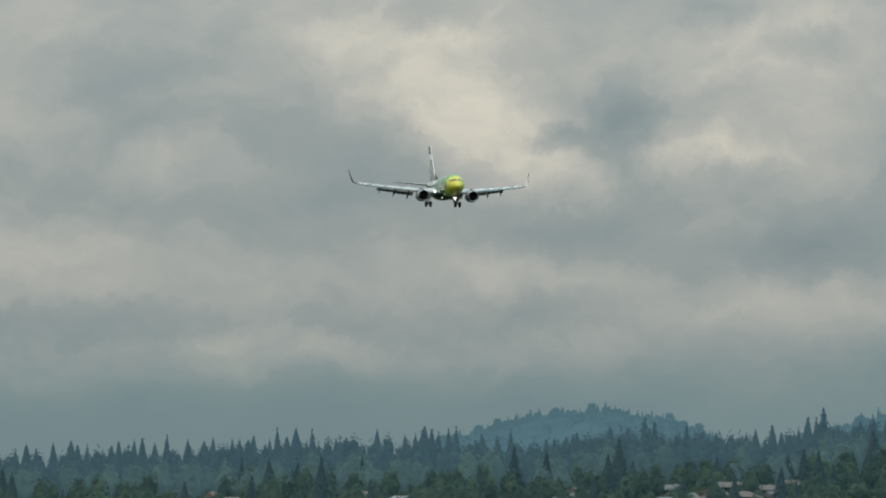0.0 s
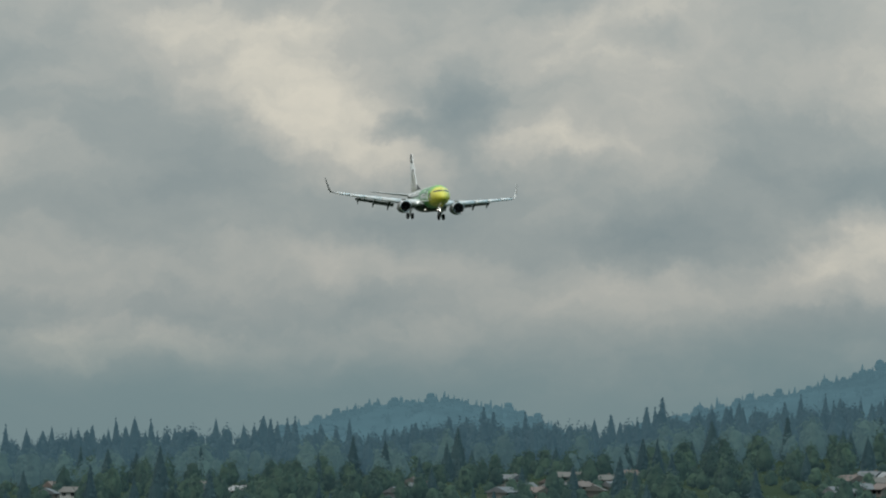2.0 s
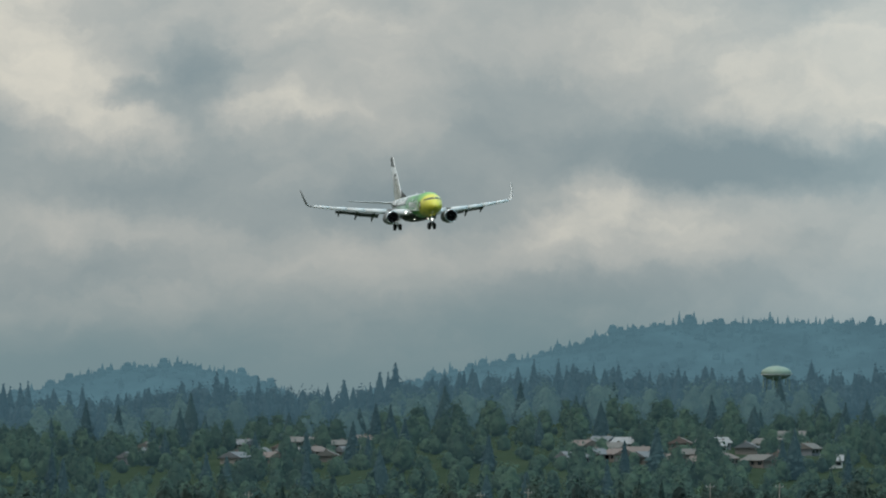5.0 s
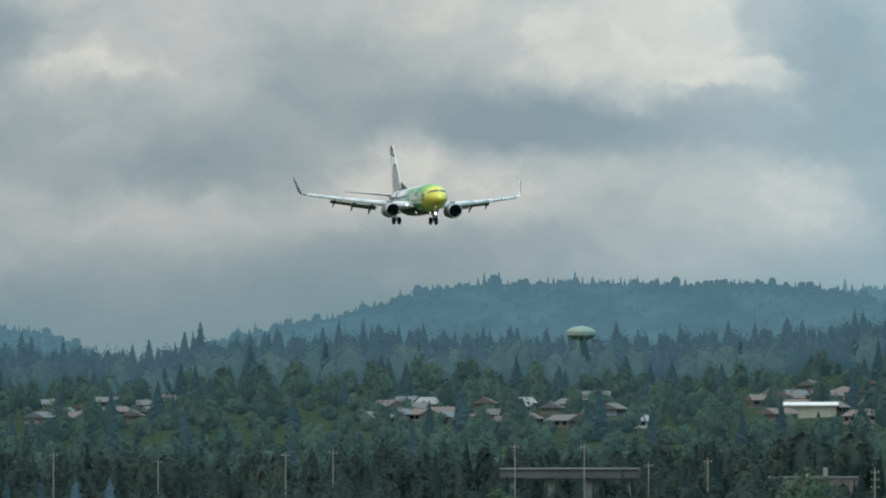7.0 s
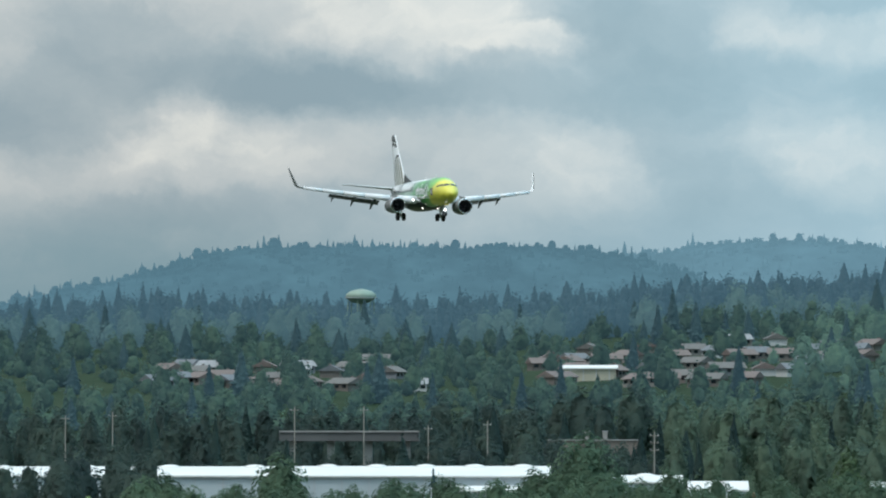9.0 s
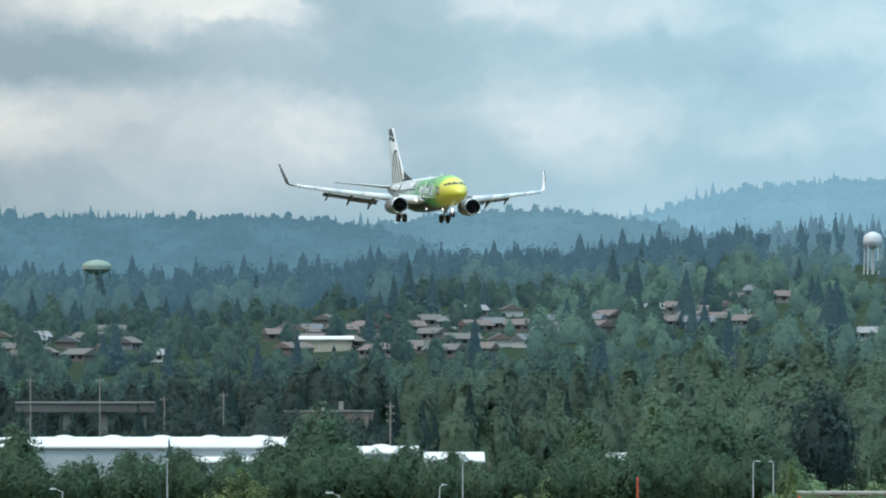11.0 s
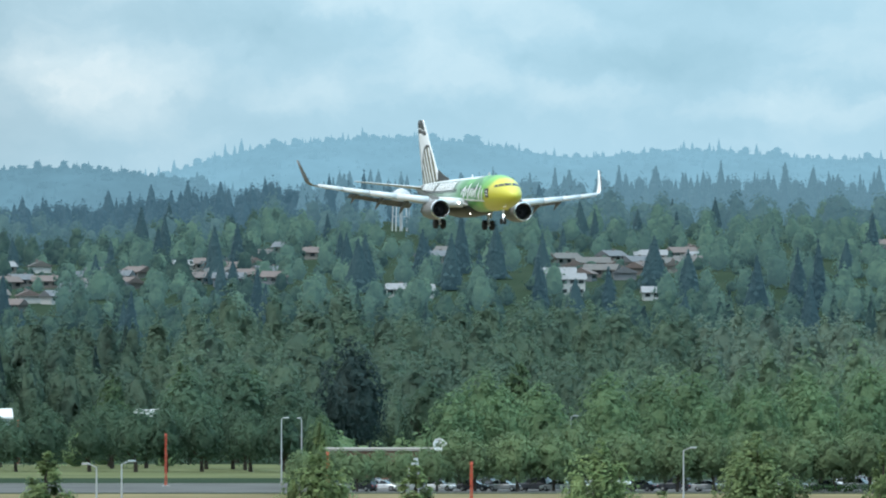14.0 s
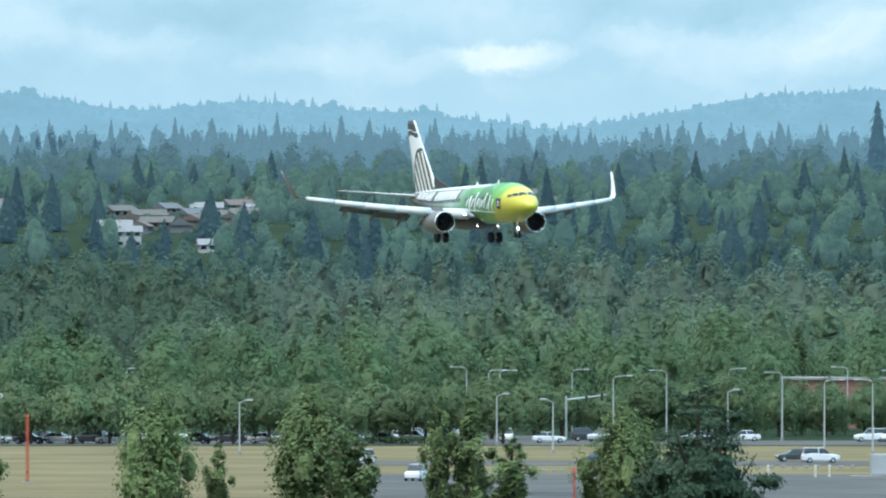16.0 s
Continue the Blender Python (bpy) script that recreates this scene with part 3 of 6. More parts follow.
def conifer(seed, high, wide, count, size, label, material, group=""):
    rng = np.random.default_rng(seed)
    tree = thing("conifer", pose(0, 0, 0), label, "tree", group)
    bm = bmesh.new()
    tube(bm, [(0, 0, -0.5), (0, 0, high * 0.5), (0, 0, high * 0.98)], [high * 0.018, high * 0.012, 0.02], 6)
    part("trunk", bm, BARK, tree)
    crown = new("crown", quads("crown", *sprays(rng, high, wide, count, size), material, smooth=True))
    crown.parent = tree
    return tree


def plant(proto, mil, dist, scale=1.0, turn=0.0, sink=0.0, tall=1.0):
    x, y = at(mil, dist)
    return copy_thing(proto, pose(x, y, land(x, y) - sink, 0, 0, turn) @ Matrix.Diagonal((scale, scale, scale * tall, 1)))


def wood(name, seed, count, mil0, mil1, d0, d1, shapes, sizes, material, label, keep_out=(), thin=(), kind="stuff", soft=True):
    """Woodland that nobody could count, as one mesh of many trees on the slope."""
    rng = np.random.default_rng(seed)
    verts, tints, normals = [], [], []
    for i in range(count):
        m, d = rng.uniform(mil0, mil1), math.sqrt(rng.uniform(d0 * d0, d1 * d1))
        if any(a <= m <= b and c <= d <= e for a, b, c, e in keep_out):
            continue
        if rng.uniform() < 0.5 and any(a <= m <= b and c <= d <= e for a, b, c, e in thin):
            continue
        x, y = at(m, d)
        s = rng.uniform(*sizes)
        a = rng.uniform(0, math.tau)
        q, f = shapes[rng.integers(len(shapes))]
        c, sn = math.cos(a) * s, math.sin(a) * s
        verts.append((np.stack([q[:, 0] * c - q[:, 1] * sn + x, q[:, 0] * sn + q[:, 1] * c + y, q[:, 2] * s * rng.uniform(0.85, 1.15) + land(x, y) - 0.3], 1), f))
        normals.append(crown_normals(verts[-1][0], 0.3, i))
        tints.append(np.full(len(f), rng.uniform()))
    me = quads(name, *joined(verts), material, True, np.concatenate(normals) if soft else None)
    me.attributes.new("tree_hue", "FLOAT", "FACE").data.foreach_set("value", np.concatenate(tints).astype(np.float32))
    return tagged(new(name, me), label, "woodland", kind=kind)


def layered_wood(name, seed, mil0, mil1, rows, shapes, material, label, apart=7.0, keep_out=(), kind="stuff", soft=True):
    """Woodland in stands of like height, one behind the other. rows: distance, scale."""
    rng = np.random.default_rng(seed)
    verts, tints, normals = [], [], []
    for dist, scale in rows:
        stand = rng.uniform(0.85, 1.1)
        for i in range(int((mil1 - mil0) * dist / 1000 / apart)):
            if rng.uniform() < 0.2:
                stand = rng.uniform(0.75, 1.12)
            m, d = mil0 + (i + rng.uniform(0.1, 0.9)) * apart / dist * 1000, dist + rng.normal() * 12
            if any(a <= m <= b and c <= d <= e for a, b, c, e in keep_out):
                continue
            x, y = at(m, d)
            s = scale * stand * rng.uniform(0.88, 1.1)
            wide = s * rng.uniform(0.85, 1.25)
            a = rng.uniform(0, math.tau)
            q, f = shapes[rng.integers(len(shapes))]
            c, sn = math.cos(a) * wide, math.sin(a) * wide
            verts.append((np.stack([q[:, 0] * c - q[:, 1] * sn + x, q[:, 0] * sn + q[:, 1] * c + y, q[:, 2] * s + land(x, y) - 0.3], 1), f))
            normals.append(crown_normals(verts[-1][0], 0.3, i))
            tints.append(np.full(len(f), min(1.0, max(0.0, rng.normal() * 0.28 + 0.5))))
    me = quads(name, *joined(verts), material, True, np.concatenate(normals) if soft else None)
    me.attributes.new("tree_hue", "FLOAT", "FACE").data.foreach_set("value", np.concatenate(tints).astype(np.float32))
    return tagged(new(name, me), label, "woodland", kind=kind)


def make_hill(name, seed, line, dist, material, label, trees, tree_high):
    """A far wooded ridge: a rounded slope whose skyline is set with treetops. line: bearing, height in milliradians."""
    rng = np.random.default_rng(seed)
    mils = np.arange(line[0][0], line[-1][0] + 0.1, 1.5)
    top = EYE + dist / 1000 * np.interp(mils, [p[0] for p in line], [p[1] for p in line]) - tree_high * 0.3
    top = np.convolve(np.pad(top, 1, mode="edge"), np.ones(3) / 3, "valid")
    verts, faces = [], []
    rows = [(-330, 0.0), (-240, 0.35), (-150, 0.66), (-70, 0.88), (0, 1.0), (120, 0.8)]
    for m, h in zip(mils, top):
        for back, k in rows:
            z = 40 + (h - 40) * k + rng.uniform(-1.2, 1.2) * (0 < k < 1)
            verts.append((*at(m, dist + back), z))
    r = len(rows)
    for i in range(len(mils) - 1):
        for j in range(r - 1):
            faces.append((i * r + j, (i + 1) * r + j, (i + 1) * r + j + 1, i * r + j + 1))
    pieces = [(np.array(verts), np.array(faces))]
    firs = [sprays(np.random.default_rng(seed + k), tree_high, tree_high * (0.42 + 0.1 * k), 12, tree_high * 0.14) for k in range(3)]
    domes = [crown_of(np.random.default_rng(seed + 9 + k), round_lobes(rng, tree_high * 0.75, tree_high * 0.9, 0, 4), 14, 0.7, 2, 0.95, 2) for k in range(2)]
    for i in range(trees):
        m = rng.uniform(mils[0], mils[-1])
        back = -300 * rng.uniform(0, 1) ** 2.6
        h = np.interp(m, mils, top)
        kk = np.interp(back, [p[0] for p in rows], [p[1] for p in rows])
        x, y = at(m, dist + back)
        s = rng.uniform(0.55, 1.0) if rng.uniform() < 0.9 else rng.uniform(1.0, 1.5)
        p, f = firs[rng.integers(3)] if rng.uniform() < 0.4 else domes[rng.integers(2)]
        pieces.append((p * s + (x, y, 40 + (h - 40) * kk - 2), f))
    tagged(new(name, quads(name, *joined(pieces), material, smooth=True)), label, "hills", kind="structure")


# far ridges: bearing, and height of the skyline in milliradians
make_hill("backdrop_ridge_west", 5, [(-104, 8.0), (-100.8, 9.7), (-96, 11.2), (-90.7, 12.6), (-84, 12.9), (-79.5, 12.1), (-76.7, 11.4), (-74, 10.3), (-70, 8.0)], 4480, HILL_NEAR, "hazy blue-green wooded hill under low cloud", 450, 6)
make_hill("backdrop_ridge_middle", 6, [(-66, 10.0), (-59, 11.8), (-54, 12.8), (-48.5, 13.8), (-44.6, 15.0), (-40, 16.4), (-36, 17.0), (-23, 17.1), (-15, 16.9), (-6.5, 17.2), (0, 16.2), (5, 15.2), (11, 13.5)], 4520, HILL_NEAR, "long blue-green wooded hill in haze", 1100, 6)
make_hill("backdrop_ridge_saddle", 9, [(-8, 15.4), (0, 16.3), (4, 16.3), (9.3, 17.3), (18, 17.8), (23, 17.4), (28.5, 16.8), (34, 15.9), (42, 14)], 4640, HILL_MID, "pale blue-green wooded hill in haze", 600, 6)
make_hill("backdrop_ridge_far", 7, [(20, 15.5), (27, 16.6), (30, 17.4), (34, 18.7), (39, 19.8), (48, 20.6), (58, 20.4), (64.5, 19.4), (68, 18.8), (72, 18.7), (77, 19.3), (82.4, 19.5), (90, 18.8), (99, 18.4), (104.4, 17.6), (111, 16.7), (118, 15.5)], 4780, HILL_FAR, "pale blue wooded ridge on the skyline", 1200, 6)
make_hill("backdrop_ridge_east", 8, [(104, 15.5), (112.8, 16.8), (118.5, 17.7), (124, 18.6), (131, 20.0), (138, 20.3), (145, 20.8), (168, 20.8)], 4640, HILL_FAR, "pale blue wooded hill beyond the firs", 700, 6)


# quarters of the town on the slope: two bearings, lower and upper height in milliradians, number of houses
QUARTERS = [(-124.4, -118.8, 3.0, 4.2, 4), (-110, -104, 3.2, 4.2, 3), (-89.6, -86.2, 3.3, 4.7, 3), (-79.6, -65.5, 3.3, 5.2, 12), (-45.3, -37.4, 3.2, 5.1, 9), (-36.3, -21.7, 2.8, 5.8, 13),
            (-8.2, -3.7, 5.0, 5.9, 3), (-5.5, 2.0, 3.6, 6.6, 7), (2.5, 18.2, 3.4, 7.6, 19), (19.4, 26.1, 5.0, 7.0, 9), (31.7, 40.2, 6.2, 8.4, 9), (38.1, 43.1, 8.6, 9.6, 3)]
EAST_QUARTERS = [(67.3, 78.5, 6.7, 8.9, 13), (79.1, 82.5, 7.2, 9.4, 5), (54.4, 57.2, 8.4, 9.2, 2), (98.2, 103.8, 8.6, 10.1, 4), (106.0, 111.6, 8.3, 10.4, 3)]
SLOPE = np.arange(2520, 3800, 5.0)


def down_slope(mil, rise):
    """Distance at which the slope shows at that height."""
    seen = [(land(*at(mil, d)) + 2.0 - EYE) / d * 1000 for d in SLOPE]
    return float(np.interp(rise, seen, SLOPE))


def house_plan():
    """Houses: bearing, distance, turn, length."""
    rng = random.Random(8)
    out, clear = [], []
    for a, b, lo, hi, n in QUARTERS + EAST_QUARTERS:
        clear.append((a - 0.4, b + 0.4, down_slope((a + b) / 2, lo) - 15, down_slope((a + b) / 2, hi) + 6))
        for i in range(n):
            m, r = a + (b - a) * (i + rng.uniform(0.1, 0.9)) / n, lo + (hi - lo) * ((i * 0.618 + rng.uniform(0, 0.2)) % 1.0)
            out.append((m, down_slope(m, r), rng.choice((0, 90, 20, -25, 40, -50, 65)) + rng.uniform(-8, 8), rng.uniform(6, 10)))
    return out, clear


HOUSES, OPEN_GROUND = house_plan()
CLEAR = [(m - 1.0, m + 0.8, d - 14, d + 7) for m, d, _, _ in HOUSES] + [(-5.2, 1.2, 2830, 2905), (50.3, 54.2, 3180, 3560), (-25.6, -24.2, 3632, 3668)]


def make_woods():
    rng = np.random.default_rng(11)
    broad = [tufted(rng, 17, 11.5, 1, 44, 380, 0.6, 0.2 + 0.1 * k) for k in range(6)]
    small = [tufted(rng, 12, 10, 0.5, 24, 170, 0.75, 0.2 + 0.15 * k) for k in range(5)]
    bush = [tufted(rng, 5, 6, 0, 14, 70, 0.5) for _ in range(4)]
    fir = [sprays(np.random.default_rng(40 + k), 22, 8.5 + 1.3 * k, 44, 2.4) for k in range(6)]
    wide_fir = [sprays(np.random.default_rng(60 + k), 22, 11 + 1.5 * k, 120, 2.4) for k in range(5)]
    stout = [(p * (0.95, 0.95, 1.55), f) for p, f in small[:3]]
    domes = [tufted(rng, 17, 11.5, 0.5, 46, 560, 0.6, 0.1 + 0.13 * k) for k in range(6)]
    domes += [tufted(rng, 18.5, 8.5, 0.5, 46, 540, 0.52, 0.8) for _ in range(3)]
    # eastern stands take the lighter leaves, western the darker, as painted cloud shadow
    layered_wood("broadleaf_wood", 21, 74, 166, [(1780, 0.72), (1850, 0.83), (1930, 0.95), (2020, 1.07)], domes, LEAF_WOOD_LIT, "dense green broad-leaved woodland on the plain")
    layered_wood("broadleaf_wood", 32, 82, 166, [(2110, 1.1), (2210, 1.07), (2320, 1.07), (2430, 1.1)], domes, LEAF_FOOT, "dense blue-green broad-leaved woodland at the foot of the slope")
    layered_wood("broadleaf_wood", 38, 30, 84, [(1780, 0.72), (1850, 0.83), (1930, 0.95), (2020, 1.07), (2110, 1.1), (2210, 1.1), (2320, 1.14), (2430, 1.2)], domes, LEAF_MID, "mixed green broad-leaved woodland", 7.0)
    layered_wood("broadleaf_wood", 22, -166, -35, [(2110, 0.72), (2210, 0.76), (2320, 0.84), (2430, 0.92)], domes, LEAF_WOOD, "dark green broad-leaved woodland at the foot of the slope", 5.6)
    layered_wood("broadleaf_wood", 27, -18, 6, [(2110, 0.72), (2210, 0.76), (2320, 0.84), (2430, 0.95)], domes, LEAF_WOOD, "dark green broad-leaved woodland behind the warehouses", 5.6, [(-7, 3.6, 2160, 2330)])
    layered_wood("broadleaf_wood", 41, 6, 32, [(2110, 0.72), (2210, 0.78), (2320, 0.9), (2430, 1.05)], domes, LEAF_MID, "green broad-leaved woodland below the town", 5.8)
    layered_wood("broadleaf_wood", 37, -36, -17, [(2240, 0.5), (2270, 0.48)], domes, LEAF_WOOD, "dark green bushes before the viaduct", 4.0)
    layered_wood("broadleaf_wood", 40, -7.5, 4, [(2250, 0.62), (2200, 0.55)], domes, LEAF_WOOD, "dark green bushes before the raised road", 4.5)
    layered_wood("broadleaf_wood", 36, -35, -18, [(2370, 0.84), (2440, 0.9)], domes, LEAF_WOOD, "dark green trees behind the viaduct", 5.0)
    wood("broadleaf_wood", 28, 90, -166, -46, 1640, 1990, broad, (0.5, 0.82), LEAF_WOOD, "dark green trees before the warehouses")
    # dark conifers added to darken the western wood as cloud shadow does
    wood("conifer_wood", 31, 90, -166, 26, 2110, 2480, fir, (0.5, 0.78), NEEDLE, "dark conifers among the broad-leaved trees", soft=False, keep_out=[(-35, -18, 2150, 2340)])
    wood("shrubbery", 29, 240, -60, 166, 1440, 1760, bush, (0.6, 1.3), LEAF_BIG, "green shrubs under the trees", keep_out=[(-60, 44, 1430, 1600), (40, 60, 1430, 1480), (125, 166, 1470, 1530)])
    # from the town outward, leaf colours carry painted haze
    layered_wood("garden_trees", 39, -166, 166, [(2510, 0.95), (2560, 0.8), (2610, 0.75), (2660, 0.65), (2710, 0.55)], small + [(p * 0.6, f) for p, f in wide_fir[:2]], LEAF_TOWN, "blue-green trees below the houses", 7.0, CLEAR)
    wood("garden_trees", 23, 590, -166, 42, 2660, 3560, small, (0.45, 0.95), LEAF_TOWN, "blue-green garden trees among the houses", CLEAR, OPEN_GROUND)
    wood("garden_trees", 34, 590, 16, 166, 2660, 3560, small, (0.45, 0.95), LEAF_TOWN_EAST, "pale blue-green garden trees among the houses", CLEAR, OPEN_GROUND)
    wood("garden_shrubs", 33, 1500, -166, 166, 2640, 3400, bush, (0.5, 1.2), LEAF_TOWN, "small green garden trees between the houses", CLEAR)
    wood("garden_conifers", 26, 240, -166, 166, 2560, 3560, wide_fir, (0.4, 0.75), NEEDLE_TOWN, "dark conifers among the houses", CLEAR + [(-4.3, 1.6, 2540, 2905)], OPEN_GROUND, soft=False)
    towers = [(50.5, 54, 3380, 3560), (-25.6, -24.2, 3632, 3668)]
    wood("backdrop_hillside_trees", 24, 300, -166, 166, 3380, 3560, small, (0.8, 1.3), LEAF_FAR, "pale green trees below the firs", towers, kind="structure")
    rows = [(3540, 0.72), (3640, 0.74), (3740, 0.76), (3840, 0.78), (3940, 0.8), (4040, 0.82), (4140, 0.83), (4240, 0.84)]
    # brighter haze is painted into the eastern needles; stands interlock between 40 and 72
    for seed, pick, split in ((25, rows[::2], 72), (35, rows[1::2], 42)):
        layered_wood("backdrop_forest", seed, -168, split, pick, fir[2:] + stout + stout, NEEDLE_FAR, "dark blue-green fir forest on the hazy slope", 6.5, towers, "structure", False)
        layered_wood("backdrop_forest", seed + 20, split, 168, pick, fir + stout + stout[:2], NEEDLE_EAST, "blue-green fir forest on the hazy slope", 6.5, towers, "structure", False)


make_woods()


# ---- the airliner: x to starboard, y forward, z up, the origin on the axis 15 m behind the nose ----
def livery():
    """Paint of the body: yellow nose, leaf-green facets, pale middle and dark tail and belly."""
    m = bpy.data.materials.new("body_livery")
    m.use_nodes = True
    n = Nodes(m.node_tree)
    where = n.add("ShaderNodeTexCoord").outputs["Object"]
    x, y, z = n.xyz(n.vmath("ADD", where, (0, 0, 0.4)))
    back = n.math("SUBTRACT", 15.0, y)
    ripple = n.noise(where, 0.5, 3.0)
    facets = n.add("ShaderNodeTexVoronoi")
    n.put(facets.inputs["Vector"], n.vmath("MULTIPLY", where, (0.2, 1.0, 1.0)))
    facets.inputs["Scale"].default_value = 0.55
    cell = n.xyz(facets.outputs["Color"])[0]
    green = n.mix(cell, (0.02, 0.16, 0.045), (0.10, 0.42, 0.07))
    # yellow sweeps further aft along the belly
    edge = n.math("ADD", n.math("MULTIPLY", z, 1.15), n.math("ADD", back, n.math("MULTIPLY", ripple, 0.9)))
    f = n.span(edge, 4.6, 5.9, smooth=True)
    col = n.mix(f, (0.72, 0.65, 0.055), (0.18, 0.50, 0.06))
    col = n.mix(n.span(edge, 6.2, 8.2, smooth=True), col, green)
    pale = n.mix(n.span(n.math("ADD", n.math("MULTIPLY", cell, 0.5), n.math("MULTIPLY", ripple, 0.5)), 0.3, 0.7), (0.48, 0.62, 0.50), (0.14, 0.27, 0.17))
    aft = n.math("ADD", back, n.math("MULTIPLY", cell, 3.0))
    col = n.mix(n.span(aft, 13.6, 17.0), col, pale)
    col = n.mix(n.span(back, 20.0, 25.0), col, (0.11, 0.14, 0.115))
    # dark band behind the lettering, dark hind quarters
    band = n.math("MULTIPLY", n.span(n.math("ABSOLUTE", n.math("SUBTRACT", z, 1.1)), 0.5, 0.66, 1.0, 0.0), n.span(back, 14.2, 15.6))
    col = n.mix(n.math("MULTIPLY", band, 0.9), col, (0.045, 0.06, 0.045))
    hind = n.math("MULTIPLY", n.span(n.math("SUBTRACT", z, n.math("MULTIPLY", n.math("SUBTRACT", back, 14.0), 0.085)), -0.55, -0.25, 1.0, 0.0), n.span(aft, 11.5, 13.0))
    col = n.mix(hind, col, (0.05, 0.055, 0.04))
    # white strip along the top: sun highlight painted into the body colour
    crown = n.math("MULTIPLY", n.span(z, 1.66, 1.75), n.span(back, 7.5, 10.5))
    col = n.mix(crown, col, (0.85, 0.87, 0.85))
    b = n.add("ShaderNodeBsdfPrincipled")
    n.put(b.inputs["Base Color"], n.mix(0.12, col, n.mix(n.noise(where, 3.0, 4.0), (0.2, 0.2, 0.18), col)))
    b.inputs["Roughness"].default_value, b.inputs["Coat Weight"].default_value = 0.38, 0.35
    n.put(n.add("ShaderNodeOutputMaterial").inputs[0], b.outputs[0])
    return m


def fin_livery():
    """Paint of the fin: dark tip, white waist, dark arch with slanting pale and olive stripes."""
    m = bpy.data.materials.new("fin_livery")
    m.use_nodes = True
    n = Nodes(m.node_tree)
    where = n.add("ShaderNodeTexCoord").outputs["Object"]
    x, y, z = n.xyz(where)
    lean = n.math("ADD", y, n.math("MULTIPLY", z, 0.62))  # constant along the stripes
    wave = n.math("FRACT", n.math("MULTIPLY", lean, 1.0))
    dark, white, olive = (0.03, 0.033, 0.026), (0.88, 0.89, 0.87), (0.16, 0.15, 0.06)
    stripes = n.mix(n.span(wave, 0.2, 0.24), dark, n.mix(n.span(wave, 0.56, 0.6), olive, white))
    # rounded head of the striped arch
    head = n.math("ADD", z, n.math("MULTIPLY", n.math("POWER", n.math("ABSOLUTE", n.math("ADD", lean, 10.4)), 2.0), 0.22))
    col = n.mix(n.span(head, 5.45, 5.52), stripes, dark)
    col = n.mix(n.span(head, 5.75, 5.82), col, white)
    bow = n.math("ADD", z, n.math("MULTIPLY", n.math("SINE", n.math("MULTIPLY", lean, 2.2)), 0.16))
    col = n.mix(n.span(bow, 7.0, 7.06), col, dark)
    col = n.mix(n.math("MULTIPLY", n.span(bow, 7.5, 7.54), n.span(bow, 7.62, 7.66, 1.0, 0.0)), col, white)
    # a white border along the leading edge, over a dark olive foot
    border = n.math("ADD", y, n.math("MULTIPLY", z, 0.86))
    col = n.mix(n.math("MULTIPLY", n.span(border, -8.55, -8.5), n.span(z, 1.8, 2.6)), col, white)
    col = n.mix(n.span(n.math("ADD", z, n.math("MULTIPLY", y, -0.5)), 6.9, 7.0, 1.0, 0.0), col, (0.07, 0.08, 0.045))
    b = n.add("ShaderNodeBsdfPrincipled")
    n.put(b.inputs["Base Color"], n.mix(0.1, col, n.mix(n.noise(where, 2.0, 4.0), (0.25, 0.25, 0.22), col)))
    b.inputs["Roughness"].default_value = 0.4
    n.put(n.add("ShaderNodeOutputMaterial").inputs[0], b.outputs[0])
    return m


LIVERY, FIN_PAINT = livery(), fin_livery()
WING_GREY = surface("wing_grey", (0.58, 0.6, 0.6), 0.38, 0.0, vary=0.1, scale=0.5, fine=3, bump=0.03)
# darker than the wing: shade on its underside is put into this grey
FLAP_GREY = surface("flap_grey", (0.16, 0.165, 0.17), 0.5, 0.1, vary=0.15, bump=0.03)
WING_EDGE = surface("bright_slat", (0.7, 0.71, 0.7), 0.35, 0.0, vary=0.05, bump=0.02)
AIR_WHITE = surface("aircraft_white", (0.84, 0.85, 0.83), 0.35, vary=0.06, bump=0.02)
AIR_DARK = surface("aircraft_dark", (0.035, 0.038, 0.032), 0.4, vary=0.15, bump=0.02)
NACELLE = surface("nacelle_grey", (0.21, 0.21, 0.2), 0.45, 0.0, vary=0.1, bump=0.02)
FAN_DARK = surface("fan_titanium", (0.06, 0.06, 0.065), 0.4, 0.6, vary=0.2)
GEAR_WHITE = surface("gear_white", (0.74, 0.75, 0.74), 0.45, vary=0.15)
DOOR_YELLOW = surface("door_yellow", (0.70, 0.63, 0.08), 0.4, vary=0.08, bump=0.02)
LETTER_WHITE = surface("lettering_white", (0.84, 0.85, 0.82), 0.4, vary=0.04, bump=0)
LAND_LIGHT = glow("landing_light", (1.0, 0.97, 0.88), 14)
SOFT_LIGHT = glow("small_light", (1.0, 0.9, 0.75), 4)

# distance from nose, half width, half height, axis height
DROP = -0.4
